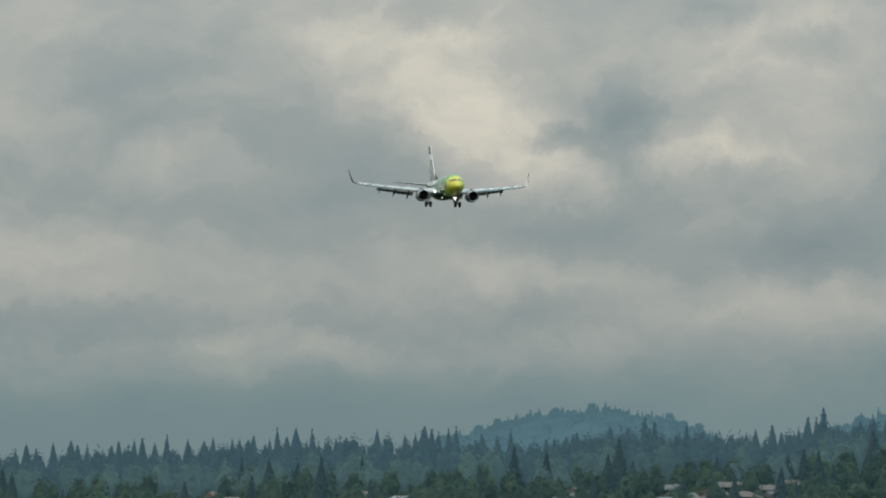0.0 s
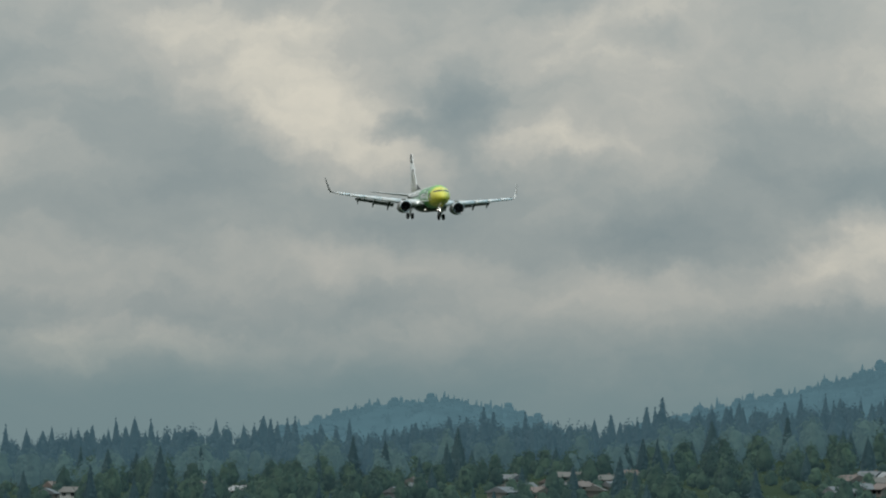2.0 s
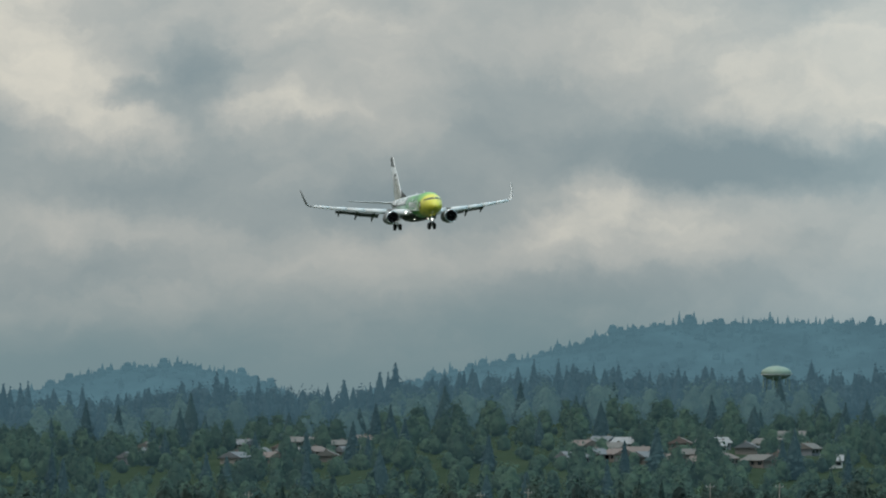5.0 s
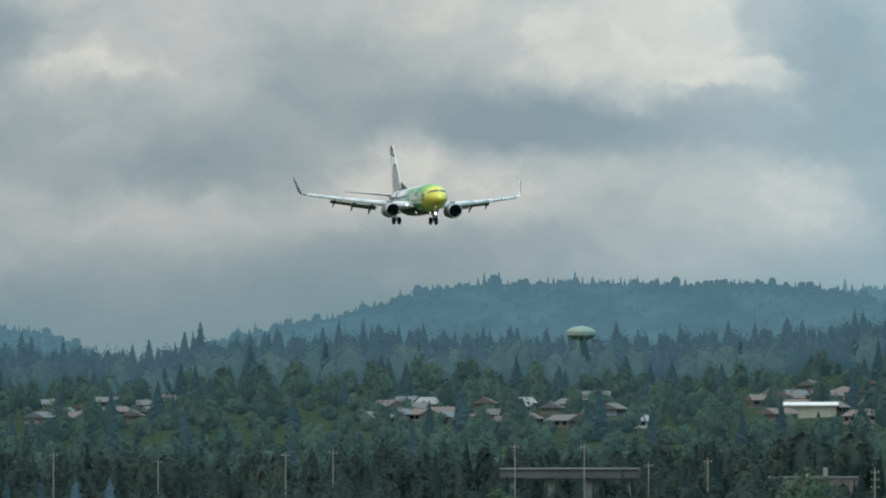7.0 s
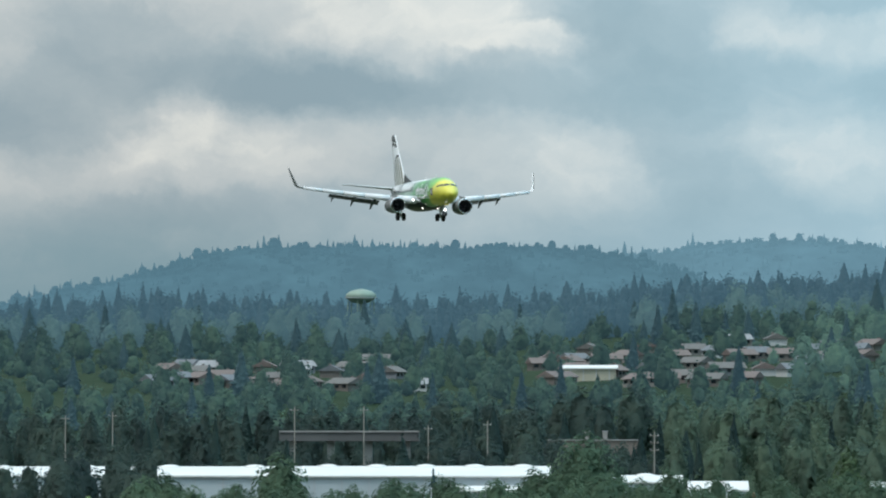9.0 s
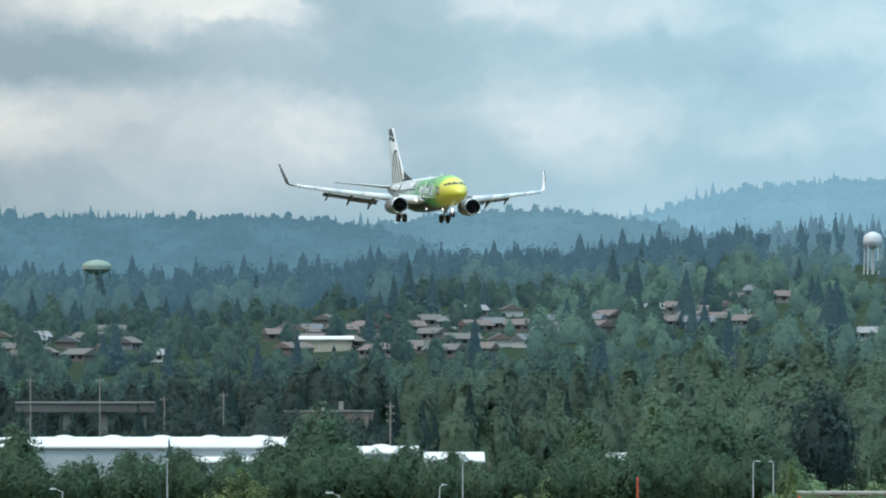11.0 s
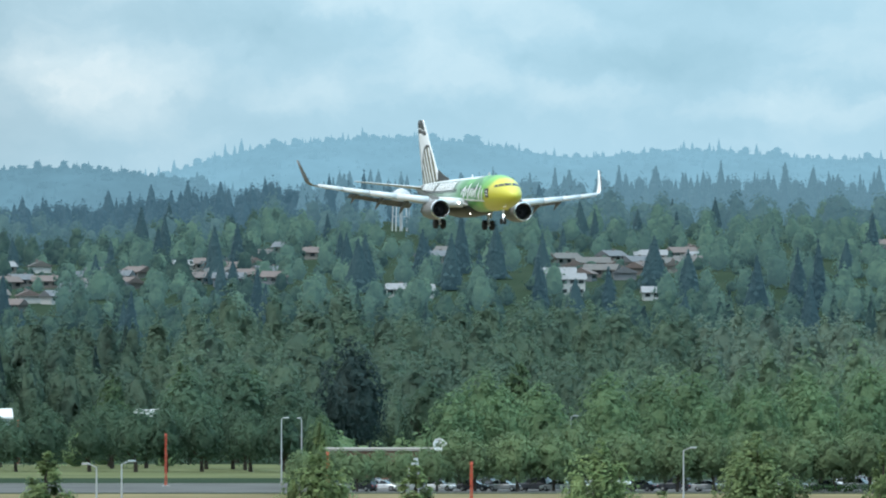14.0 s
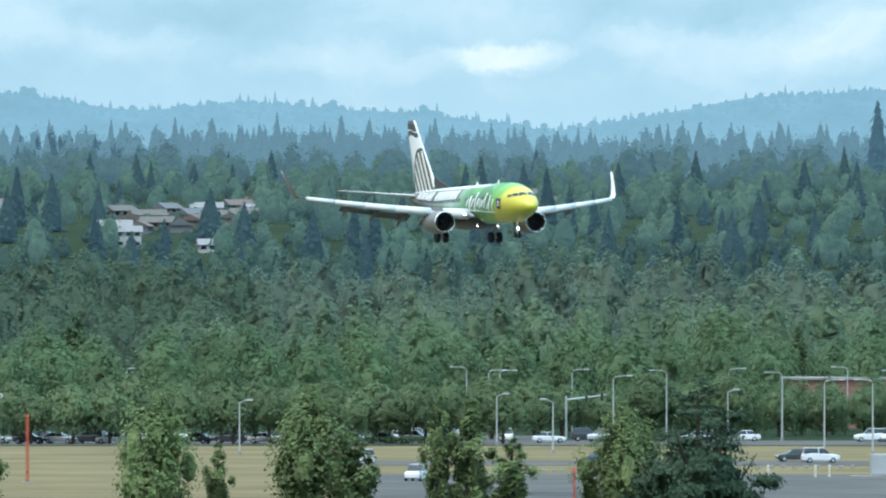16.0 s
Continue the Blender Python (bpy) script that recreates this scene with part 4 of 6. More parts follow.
BODY = [(s, w, h, c + DROP) for s, w, h, c in [(0.0, 0.05, 0.05, -0.52), (0.12, 0.34, 0.30, -0.5), (0.45, 0.68, 0.60, -0.45), (1.0, 1.02, 0.93, -0.36), (1.7, 1.32, 1.24, -0.26), (2.4, 1.52, 1.5, -0.17),
        (3.2, 1.69, 1.74, -0.09), (4.2, 1.81, 1.91, -0.03), (5.4, 1.87, 1.99, 0), (7, 1.88, 2.005, 0), (12, 1.88, 2.005, 0), (17, 1.88, 2.005, 0), (20.5, 1.88, 2.0, 0.0),
        (22.5, 1.84, 1.86, 0.13), (24.5, 1.68, 1.62, 0.34), (26.5, 1.42, 1.32, 0.6), (28.5, 1.08, 1.0, 0.88), (30.2, 0.74, 0.7, 1.1), (31.5, 0.42, 0.42, 1.26), (32.3, 0.2, 0.2, 1.35)]]


def skin(back, turn, lift=0.0):
    """A point on the body: turn in degrees from starboard, upwards."""
    w, h, c = (float(np.interp(back, [b[0] for b in BODY], [b[k] for b in BODY])) for k in (1, 2, 3))
    a = radians(turn)
    return Vector(((w + lift) * math.cos(a), 15 - back, c + (h + lift) * math.sin(a)))


def sheet(bm, corners, lift=0.02, across=6, down=3):
    """A thin raised patch on the body: corners as (distance from nose, turn), in order round it."""
    a, b, c, d = corners
    grid = []
    for j in range(down + 1):
        v = j / down
        row = []
        for i in range(across + 1):
            u = i / across
            s = (a[0] * (1 - u) + b[0] * u) * (1 - v) + (d[0] * (1 - u) + c[0] * u) * v
            t = (a[1] * (1 - u) + b[1] * u) * (1 - v) + (d[1] * (1 - u) + c[1] * u) * v
            row.append(bm.verts.new(skin(s, t, lift)))
        grid.append(row)
    for p, q in zip(grid, grid[1:]):
        for i in range(across):
            bm.faces.new((p[i], p[i + 1], q[i + 1], q[i]))
    return bm


def foil(le, chord, thick, normal, droop=0.0):
    """A wing section: leading edge, chord running aft, thickness along normal."""
    pts = [(0, 0), (0.02, 0.3), (0.08, 0.62), (0.2, 0.92), (0.38, 1.0), (0.6, 0.78), (0.82, 0.38), (1.0, 0.03), (1.0, -0.03), (0.8, -0.22), (0.55, -0.48), (0.3, -0.6), (0.12, -0.48), (0.03, -0.25)]
    n = Vector(normal).normalized()
    return [Vector(le) + Vector((0, -chord * u, 0)) + n * (thick * chord * 0.5 * w - droop * u * chord) for u, w in pts]


WING = [(0.0, 10.3, 8.4, -1.65, 0.13), (1.9, 11.3, 7.3, -1.5, 0.13), (3.8, 12.3, 6.0, -1.32, 0.125), (5.6, 13.25, 4.85, -1.12, 0.12), (9.0, 15.05, 3.75, -0.7, 0.115), (13.0, 17.1, 2.6, -0.13, 0.11), (16.3, 18.85, 1.75, 0.4, 0.10)]


def wing_at(x):
    return [float(np.interp(x, [w[0] for w in WING], [w[k] for w in WING])) for k in (1, 2, 3, 4)]


def mirror(points, side):
    return [Vector((p.x * side, p.y, p.z)) for p in points]


def make_wing(plane, side):
    def out(rings):
        return loft(bmesh.new(), [mirror(r, side) for r in rings])
    wing = part("wing", out([foil((x, 15 - s, z), c, t, (0, 0, 1)) for x, s, c, z, t in WING]), WING_GREY, plane, "grey metal wing with flaps lowered", smooth=True)
    # slats: bright curved leading edges, drooped forward
    for a, b in ((2.1, 4.4), (5.4, 8.58), (8.6, 11.28), (11.3, 13.88), (13.9, 16.25)):
        rings = []
        for x in (a, (a + b) / 2, b):
            s, c, z, t = wing_at(x)
            rings.append(foil((x, 15 - s + 0.30, z - 0.10), 0.22 * c + 0.3, 0.72, (0, 0.2, 1), -0.2))
        part("slat", out(rings), WING_EDGE, wing, "bright metal leading-edge slat", smooth=True)
    for a, b, cf, drop in ((2.0, 4.2, 1.2, 0.42), (5.6, 9.0, 0.85, 0.36), (9.05, 12.4, 0.65, 0.30)):
        rings = []
        for x in (a, (a + b) / 2, b):
            s, c, z, t = wing_at(x)
            rings.append(foil((x, 15 - s - c * 0.93, z - 0.14), cf, 0.13, (0, 0.45, 1), 0.42))
        part("flap", out(rings), FLAP_GREY, wing, "lowered grey flap", smooth=True)
        rings = []
        for x in (a, (a + b) / 2, b):
            s, c, z, t = wing_at(x)
            rings.append(foil((x, 15 - s - c * 0.93 - cf * 0.86, z - 0.14 - cf * 0.4), cf * 0.4, 0.13, (0, 0.7, 1), 0.7))
        part("flap", out(rings), FLAP_GREY, wing, "lowered grey flap", smooth=True)
    for x, size in ((6.6, 1.0), (9.2, 0.9), (11.9, 0.75)):
        s, c, z, t = wing_at(x)
        y = 15 - s - c * 0.55
        rows = [(0, 0.04, 0), (0.5, 0.17, -0.12), (1.3, 0.23, -0.22), (2.1, 0.2, -0.5), (2.8, 0.12, -0.95), (3.2, 0.03, -1.25)]
        rings = [[Vector((x + r * size * math.cos(k * math.tau / 8), y - d * size, z - 0.2 + dz * size + r * 1.5 * size * math.sin(k * math.tau / 8))) for k in range(8)] for d, r, dz in rows]
        part("flap_fairing", out(rings), FLAP_GREY, wing, "pointed flap track fairing", smooth=True)
    tip = [(16.3, 18.85, 0.4, 1.75, (0, 0, 1)), (16.75, 19.2, 0.5, 1.62, (-0.35, 0, 1)), (17.1, 19.6, 0.85, 1.5, (-0.9, 0, 0.7)), (17.3, 20.2, 1.6, 1.25, (-1, 0, 0.25)), (17.5, 20.95, 2.4, 0.95, (-1, 0, 0.2)), (17.68, 21.75, 3.25, 0.6, (-1, 0, 0.2))]
    let = part("winglet", out([foil((x, 15 - s, z), c * 0.9, 0.07, n) for x, s, z, c, n in tip]), AIR_WHITE, wing, "upturned blended winglet, grey outside and white inside", smooth=True)
    let.data.materials.append(NACELLE)
    for f in let.data.polygons:
        f.material_index = 1 if f.normal.x * side > -0.15 else 0
    edge = [[Vector((x, 15 - s + 0.06, z)) + Vector(d) for d in ((0.05, 0, 0), (0, 0.06, 0), (-0.05, 0, 0), (0, -0.16, 0))] for x, s, z, c, n in tip[2:]]
    part("winglet_edge", out(edge), AIR_DARK, wing, "dark leading edge of the winglet")


def turned(bm, rows, cx, y0, cz, sides=28, flat=0.93):
    """A round pod along y: rows of (distance aft, radius)."""
    rings = []
    for d, r in rows:
        rings.append([Vector((cx + r * math.cos(k * math.tau / sides), y0 - d, cz + r * math.sin(k * math.tau / sides) * (flat if math.sin(k * math.tau / sides) < 0 else 1))) for k in range(sides)])
    return loft(bm, rings, caps=False)


def make_engine(plane, side):
    cx, y0, cz = 4.83 * side, 15 - 10.75, -2.15
    pod = part("engine", turned(bmesh.new(), [(0.18, 1.08), (0.5, 1.12), (1.2, 1.17), (2.2, 1.15), (3.2, 1.04), (3.75, 0.95), (3.7, 0.9), (3.0, 0.88)], cx, y0, cz), NACELLE, plane, "grey turbofan engine pod under the wing", smooth=True)
    part("intake_lip", turned(bmesh.new(), [(0.2, 1.085), (0.06, 1.05), (0.0, 1.0), (0.05, 0.96), (0.22, 0.93)], cx, y0, cz), CHROME, pod, "polished metal intake ring", smooth=True)
    part("intake", turned(bmesh.new(), [(0.2, 0.94), (0.6, 0.88), (1.15, 0.86)], cx, y0, cz), AIR_DARK, pod, "dark intake throat", smooth=True)
    part("core", turned(bmesh.new(), [(2.9, 0.72), (4.0, 0.6), (4.7, 0.45), (5.5, 0.06)], cx, y0, cz), FAN_DARK, pod, "dark exhaust cone", smooth=True)
    part("spinner", turned(bmesh.new(), [(0.62, 0.02), (0.75, 0.12), (1.0, 0.26), (1.12, 0.3)], cx, y0, cz, 16, 1.0), FAN_DARK, pod, smooth=True)
    blade = None
    for k in range(24):
        m = Matrix.Translation((cx, y0 - 1.0, cz)) @ Matrix.Rotation(k * math.tau / 24, 4, "Y")
        if blade is None:
            bm = bmesh.new()
            vs = [bm.verts.new(p) for p in ((-0.05, 0.0, 0.26), (0.08, -0.16, 0.26), (0.17, -0.10, 0.82), (-0.02, 0.06, 0.82))]
            bm.faces.new(vs)
            r = bmesh.ops.extrude_face_region(bm, geom=bm.faces[:])
            bmesh.ops.translate(bm, verts=[v for v in r["geom"] if isinstance(v, bmesh.types.BMVert)], vec=(0.015, 0.02, 0))
            blade = part("fan_blade", bm, FAN_DARK, pod)
            blade.matrix_basis = m
        else:
            again(blade, m, pod)
    bm = bmesh.new()
    tube(bm, [(cx, y0 - 1.2, cz), (cx, y0 - 1.22, cz)], [0.84, 0.84], 24)
    part("fan_disc", bm, AIR_DARK, pod)
    pyl = [(0.9, -0.95, 1.12), (1.6, -0.6, 1.2), (3.0, -0.3, 1.3), (5.0, -0.1, 0.9)]
    rings = [[Vector((cx + dx, y0 - d, z)) for dx, z in ((-0.18, cz + b - 0.3), (0.18, cz + b - 0.3), (0.14, cz + b + 0.25), (-0.14, cz + b + 0.25))] for d, a, b in pyl]
    part("pylon", loft(bmesh.new(), rings), NACELLE, pod, "engine pylon")


def wheel(parent, x, y, z, radius, width):
    w = part("wheel", tyre_mesh(radius, width), RUBBER, parent, "black aircraft wheel", smooth=True)
    w.matrix_basis = pose(x, y, z)
    bm = bmesh.new()
    tube(bm, [(-width * 0.42, 0, 0), (width * 0.42, 0, 0)], [radius * 0.52, radius * 0.52], 16)
    part("rim", bm, GEAR_WHITE, w, "grey metal rim")


def tyre_mesh(radius, width):
    rows = [(-0.5, 0.6), (-0.5, 0.86), (-0.38, 0.97), (0, 1.0), (0.38, 0.97), (0.5, 0.86), (0.5, 0.6)]
    rings = [[Vector((width * a, radius * r * math.cos(k * math.tau / 24), radius * r * math.sin(k * math.tau / 24))) for k in range(24)] for a, r in rows]
    return loft(bmesh.new(), rings)


def make_gear(plane):
    for side in (1, -1):
        x, y = 2.86 * side, 15 - 16.7
        bm = bmesh.new()
        tube(bm, [(x, y, -1.2), (x, y, -2.5), (x, y, -3.5)], [0.16, 0.14, 0.11], 10)
        tube(bm, [(x - 0.42, y, -3.48), (x + 0.42, y, -3.48)], 0.09, 8)
        tube(bm, [(x, y + 0.1, -2.6), (x - 1.3 * side, y + 0.1, -1.7)], 0.08, 8)
        tube(bm, [(x, y, -2.7), (x, y - 0.5, -3.0), (x, y, -3.35)], 0.06, 6)
        gear = part("main_gear", bm, GEAR_WHITE, plane, "lowered main landing gear leg")
        for dx in (-0.43, 0.43):
            wheel(gear, x + dx, y, -3.48, 0.56, 0.4)
        bm = box(bmesh.new(), x + 0.2 * side - 0.03, y - 0.5, -2.7, x + 0.2 * side + 0.03, y + 0.5, -1.4, 0.02)
        part("gear_door", bm, AIR_WHITE, gear, "gear door on the leg")
    y = 15 - 4.1
    bm = bmesh.new()
    tube(bm, [(0, y, -1.6), (0, y + 0.1, -2.5), (0, y + 0.15, -3.55)], [0.12, 0.1, 0.08], 10)
    tube(bm, [(-0.24, y + 0.15, -3.55), (0.24, y + 0.15, -3.55)], 0.06, 8)
    tube(bm, [(0, y + 0.05, -2.4), (0, y - 0.9, -1.7)], 0.06, 8)
    gear = part("nose_gear", bm, GEAR_WHITE, plane, "lowered nose landing gear leg")
    for dx in (-0.2, 0.2):
        wheel(gear, dx, y + 0.15, -3.55, 0.35, 0.2)
    for side in (1, -1):
        bm = box(bmesh.new(), 0.36 * side - 0.02, y - 0.9, -2.35, 0.36 * side + 0.02, y + 0.9, -1.55, 0.015)
        part("gear_door", bm, DOOR_YELLOW, gear, "yellow open nose gear door")
    lamp(gear, (0, y + 0.34, -2.95), 0.1, LAND_LIGHT, "bright taxi light")


def lamp(parent, place, radius, material, label):
    bm = bmesh.new()
    bmesh.ops.create_uvsphere(bm, u_segments=12, v_segments=8, radius=radius, matrix=Matrix.Translation(place))
    part("light", bm, material, parent, label, smooth=True)


def make_airliner():
    plane = thing("airliner", pose(0, 0, 0), "twin-engine jet airliner in yellow and green livery, wheels down, descending", "airplane")
    sides = 36
    rings = []
    for s, w, h, c in BODY:
        rings.append([Vector((w * math.cos(k * math.tau / sides), 15 - s, c + h * math.sin(k * math.tau / sides) * (1.0 if math.sin(k * math.tau / sides) > 0 else 1 - 0.02))) for k in range(sides)])
    body = part("fuselage", loft(bmesh.new(), rings), LIVERY, plane, "yellow-nosed green body with pale middle and dark tail", smooth=True)
    # wing-root fairing
    rows = [(10.0, 0.4, 0.2), (11.0, 1.5, 0.62), (12.5, 1.98, 0.85), (15.0, 2.08, 0.92), (17.5, 2.0, 0.85), (19.5, 1.4, 0.6), (20.8, 0.4, 0.2)]
    rings = [[Vector((w * math.cos(k * math.tau / 20), 15 - s, -1.85 + h * math.sin(k * math.tau / 20))) for k in range(20)] for s, w, h in rows]
    part("belly_fairing", loft(bmesh.new(), rings), AIR_DARK, plane, "dark rounded belly fairing", smooth=True)
    for side in (1, -1):
        make_wing(plane, side)
        make_engine(plane, side)
        tail = [(0.3, 28.2, 3.9, 0.95, 0.1), (1.0, 28.6, 3.5, 1.02, 0.1), (4.0, 30.4, 2.4, 1.32, 0.09), (7.0, 32.2, 1.3, 1.62, 0.08), (7.2, 32.6, 0.9, 1.64, 0.06)]
        part("tailplane", loft(bmesh.new(), [mirror(foil((x, 15 - s, z), c, t, (0, 0, 1)), side) for x, s, c, z, t in tail]), WING_GREY, plane, "grey horizontal tailplane", smooth=True)
    fin = [(0.9, 23.9, 6.6, 0.055), (2.0, 24.9, 5.85, 0.065), (4.0, 26.65, 4.75, 0.07), (6.5, 28.8, 3.4, 0.07), (8.25, 30.2, 2.4, 0.07), (8.65, 30.6, 1.85, 0.05)]
    part("fin", loft(bmesh.new(), [foil((0, 15 - s, z), c, t, (1, 0, 0)) for z, s, c, t in fin]), FIN_PAINT, plane, "tail fin with dark tip, white waist and slanting stripes", smooth=True)
    bm = bmesh.new()
    dorsal = [(20.6, 1.4, 0.03), (22.2, 1.85, 0.1), (24.0, 2.35, 0.14), (25.4, 2.9, 0.16)]
    loft(bm, [[Vector((w, 15 - s, 0.8)), Vector((w * 0.4, 15 - s, z)), Vector((-w * 0.4, 15 - s, z)), Vector((-w, 15 - s, 0.8))] for s, z, w in dorsal])
    part("dorsal_fin", bm, AIR_DARK, plane, "dark dorsal fin fillet")
    # cockpit windows: three panes a side
    for side in (1, -1):
        for a in (((1.05, 87), (1.35, 51), (1.85, 56), (1.5, 87)), ((1.4, 49), (2.05, 31), (2.35, 38), (1.9, 54)), ((2.12, 30), (2.75, 21), (2.85, 28), (2.42, 37))):
            c = [(s, t if side > 0 else 180 - t) for s, t in a]
            part("cockpit_window", sheet(bmesh.new(), c, 0.025, 4, 3), GLASS_DARK, body, "dark cockpit pane")
        pane = None
        for i in range(40):
            s = 6.2 + i * 0.5
            t = 14 if side > 0 else 166
            if 13.1 < s < 13.9:
                continue
            bm = sheet(bmesh.new(), [(s, t - 5), (s + 0.24, t - 5), (s + 0.24, t + 5), (s, t + 5)], 0.02, 1, 1)
            part("cabin_window", bm, GLASS_DARK, body)
        # lettering as plain bars
        for i in range(16):
            if i == 8:
                continue
            bm = bmesh.new()
            s = 15.4 + i * 0.74
            lo, hi = (19, 50)
            c = [(s + 0.12, lo), (s + 0.62, lo), (s + 0.5, hi), (s, hi)]
            sheet(bm, [(p, t if side > 0 else 180 - t) for p, t in c], 0.03, 2, 3)
            part("lettering_bar", bm, LETTER_WHITE, body, "white bar of lettering on a dark band")
        # flowing script as slanted strokes
        for s, lo, hi, w in ((6.0, -22, 6, 0.2), (6.6, -18, 14, 0.22), (7.0, -14, -2, 0.2), (7.5, -12, 20, 0.22), (8.0, -8, 6, 0.3), (8.5, -10, 8, 0.2), (8.9, -6, 10, 0.3), (9.5, -16, 24, 0.25), (10.1, -6, 10, 0.25), (10.7, -22, 16, 0.3), (11.2, -4, 12, 0.2)):
            s, lo, hi = 6.0 + (s - 6.0) * 1.22, lo * 1.3 + 2, hi * 1.4 + 2
            c = [(s, lo), (s + w * 1.4, lo), (s + w * 1.4 - 0.55, hi), (s - 0.55, hi)]
            bm = sheet(bmesh.new(), [(p, t if side > 0 else 180 - t) for p, t in c], 0.03, 1, 5)
            part("script_stroke", bm, LETTER_WHITE, body, "white stroke of flowing script")
        c = [(5.4, -30), (12.2, -17), (12.2, -13), (5.4, -25)]
        bm = sheet(bmesh.new(), [(p, t if side > 0 else 180 - t) for p, t in c], 0.034, 10, 1)
        part("script_stroke", bm, LETTER_WHITE, body, "white stroke of flowing script")
        bm = bmesh.new()
        c = [(4.0, -18), (4.75, -17), (5.0, 12), (3.85, 12)]
        sheet(bm, [(p, t if side > 0 else 180 - t) for p, t in c], 0.03, 4, 4)
        crest = part("crest", bm, AIR_DARK, body, "dark shield mark")
        bm = bmesh.new()
        for lo, hi in ((-10, -5), (-1, 4)):
            c = [(4.12, lo), (4.58, lo), (4.58, hi), (4.12, hi)]
            sheet(bm, [(p, t if side > 0 else 180 - t) for p, t in c], 0.045, 2, 1)
        part("crest_mark", bm, LETTER_WHITE, crest)
        lamp(plane, (2.5 * side, 15 - 11.35, -1.35), 0.11, LAND_LIGHT if side > 0 else SOFT_LIGHT, "landing light in the wing root")
        lamp(plane, (1.1 * side, 15 - 11.6, -2.5), 0.08, SOFT_LIGHT, "small belly light")
    make_gear(plane)
    for s in (8.5, 14.0):
        bm = loft(bmesh.new(), [[Vector((dx, 15 - s - dy, z)) for dx, dy in ((0.03, 0), (-0.03, 0), (-0.03, l), (0.03, l))] for z, l in ((1.5, 0.45), (1.95, 0.25))])
        part("antenna_blade", bm, AIR_WHITE, plane, "small blade antenna")
    bm = tube(bmesh.new(), [(0, 15 - 32.2, 0.95), (0, 15 - 32.6, 0.97)], [0.16, 0.12], 10)
    part("exhaust", bm, FAN_DARK, plane, "tail exhaust")
    return plane


AIRCRAFT = make_airliner()


# ---- houses on the slope ----
HOUSE_WALLS = [surface("house_wall_%s" % k, c, 0.8, vary=0.1) for k, c in (("cream", (0.2, 0.185, 0.165)), ("tan", (0.14, 0.125, 0.11)), ("white", (0.46, 0.46, 0.44)), ("grey", (0.17, 0.18, 0.19)))]
HOUSE_ROOFS = [surface("house_roof_%s" % k, c, 0.85, vary=0.15) for k, c in (("brown", (0.125, 0.118, 0.108)), ("grey", (0.13, 0.138, 0.145)), ("red", (0.145, 0.115, 0.102)), ("pale", (0.24, 0.24, 0.24)))]
HOUSE_WORDS = ["cream", "tan", "white", "grey"], ["brown", "grey", "reddish", "pale grey"]


def make_house(mil, dist, turn, long, wall, roof, storeys=1):
    x, y = at(mil, dist)
    h, deep = 2.5 * storeys + 0.1, 6.5
    house = thing("house", pose(x, y, land(x, y) - 0.4, 0, 0, turn), "%s house with a %s pitched roof among garden trees" % (HOUSE_WORDS[0][wall], HOUSE_WORDS[1][roof]), "house", "houses on the slope")
    part("wall", box(bmesh.new(), -long / 2, -deep / 2, 0, long / 2, deep / 2, h), HOUSE_WALLS[wall], house)
    top = 1.6
    ring = [[Vector((e, -deep / 2 - 0.5, h - 0.1)), Vector((e, 0, h + top)), Vector((e, deep / 2 + 0.5, h - 0.1)), Vector((e, deep / 2 + 0.5, h - 0.25)), Vector((e, -deep / 2 - 0.5, h - 0.25))] for e in (-long / 2 - 0.5, long / 2 + 0.5)]
    part("roof", loft(bmesh.new(), ring), HOUSE_ROOFS[roof], house)
    part("chimney", box(bmesh.new(), long * 0.2, 0.3, h, long * 0.2 + 0.8, 1.1, h + top + 0.4, 0.05), HOUSE_WALLS[1], house)
    pane = None
    for k in range(3):
        for s in range(storeys):
            m = pose(-long / 2 + long * (k + 0.5) / 3, -deep / 2 - 0.03, 1.2 + 2.6 * s)
            if pane is None:
                pane = part("window", box(bmesh.new(), -0.7, -0.04, 0, 0.7, 0.04, 1.0), GLASS_DARK, house)
                pane.matrix_basis = m
            else:
                again(pane, m, house)
    return house


def make_houses():
    rng = random.Random(4)
    for mil, dist, turn, long in HOUSES:
        make_house(mil, dist, turn, long, rng.choice((0, 0, 1, 1, 1, 3, 3, 2)), rng.choice((0, 0, 0, 1, 1, 2, 2, 2, 3)))
    # larger white ones on the slope
    for mil, rise, long, storeys in ((51.8, 5.2, 5, 1), (54.6, 5.1, 5, 1), (68.0, 5.9, 9, 2), (69.3, 5.3, 7, 2), (77.6, 4.9, 7, 1), (-39.6, 4.7, 4, 1), (-30.6, 4.5, 4, 1), (-19.4, 3.0, 6, 1), (31.0, 7.6, 8, 1)):
        make_house(mil, down_slope(mil, rise), 0, long, 2, 3, storeys)


make_houses()


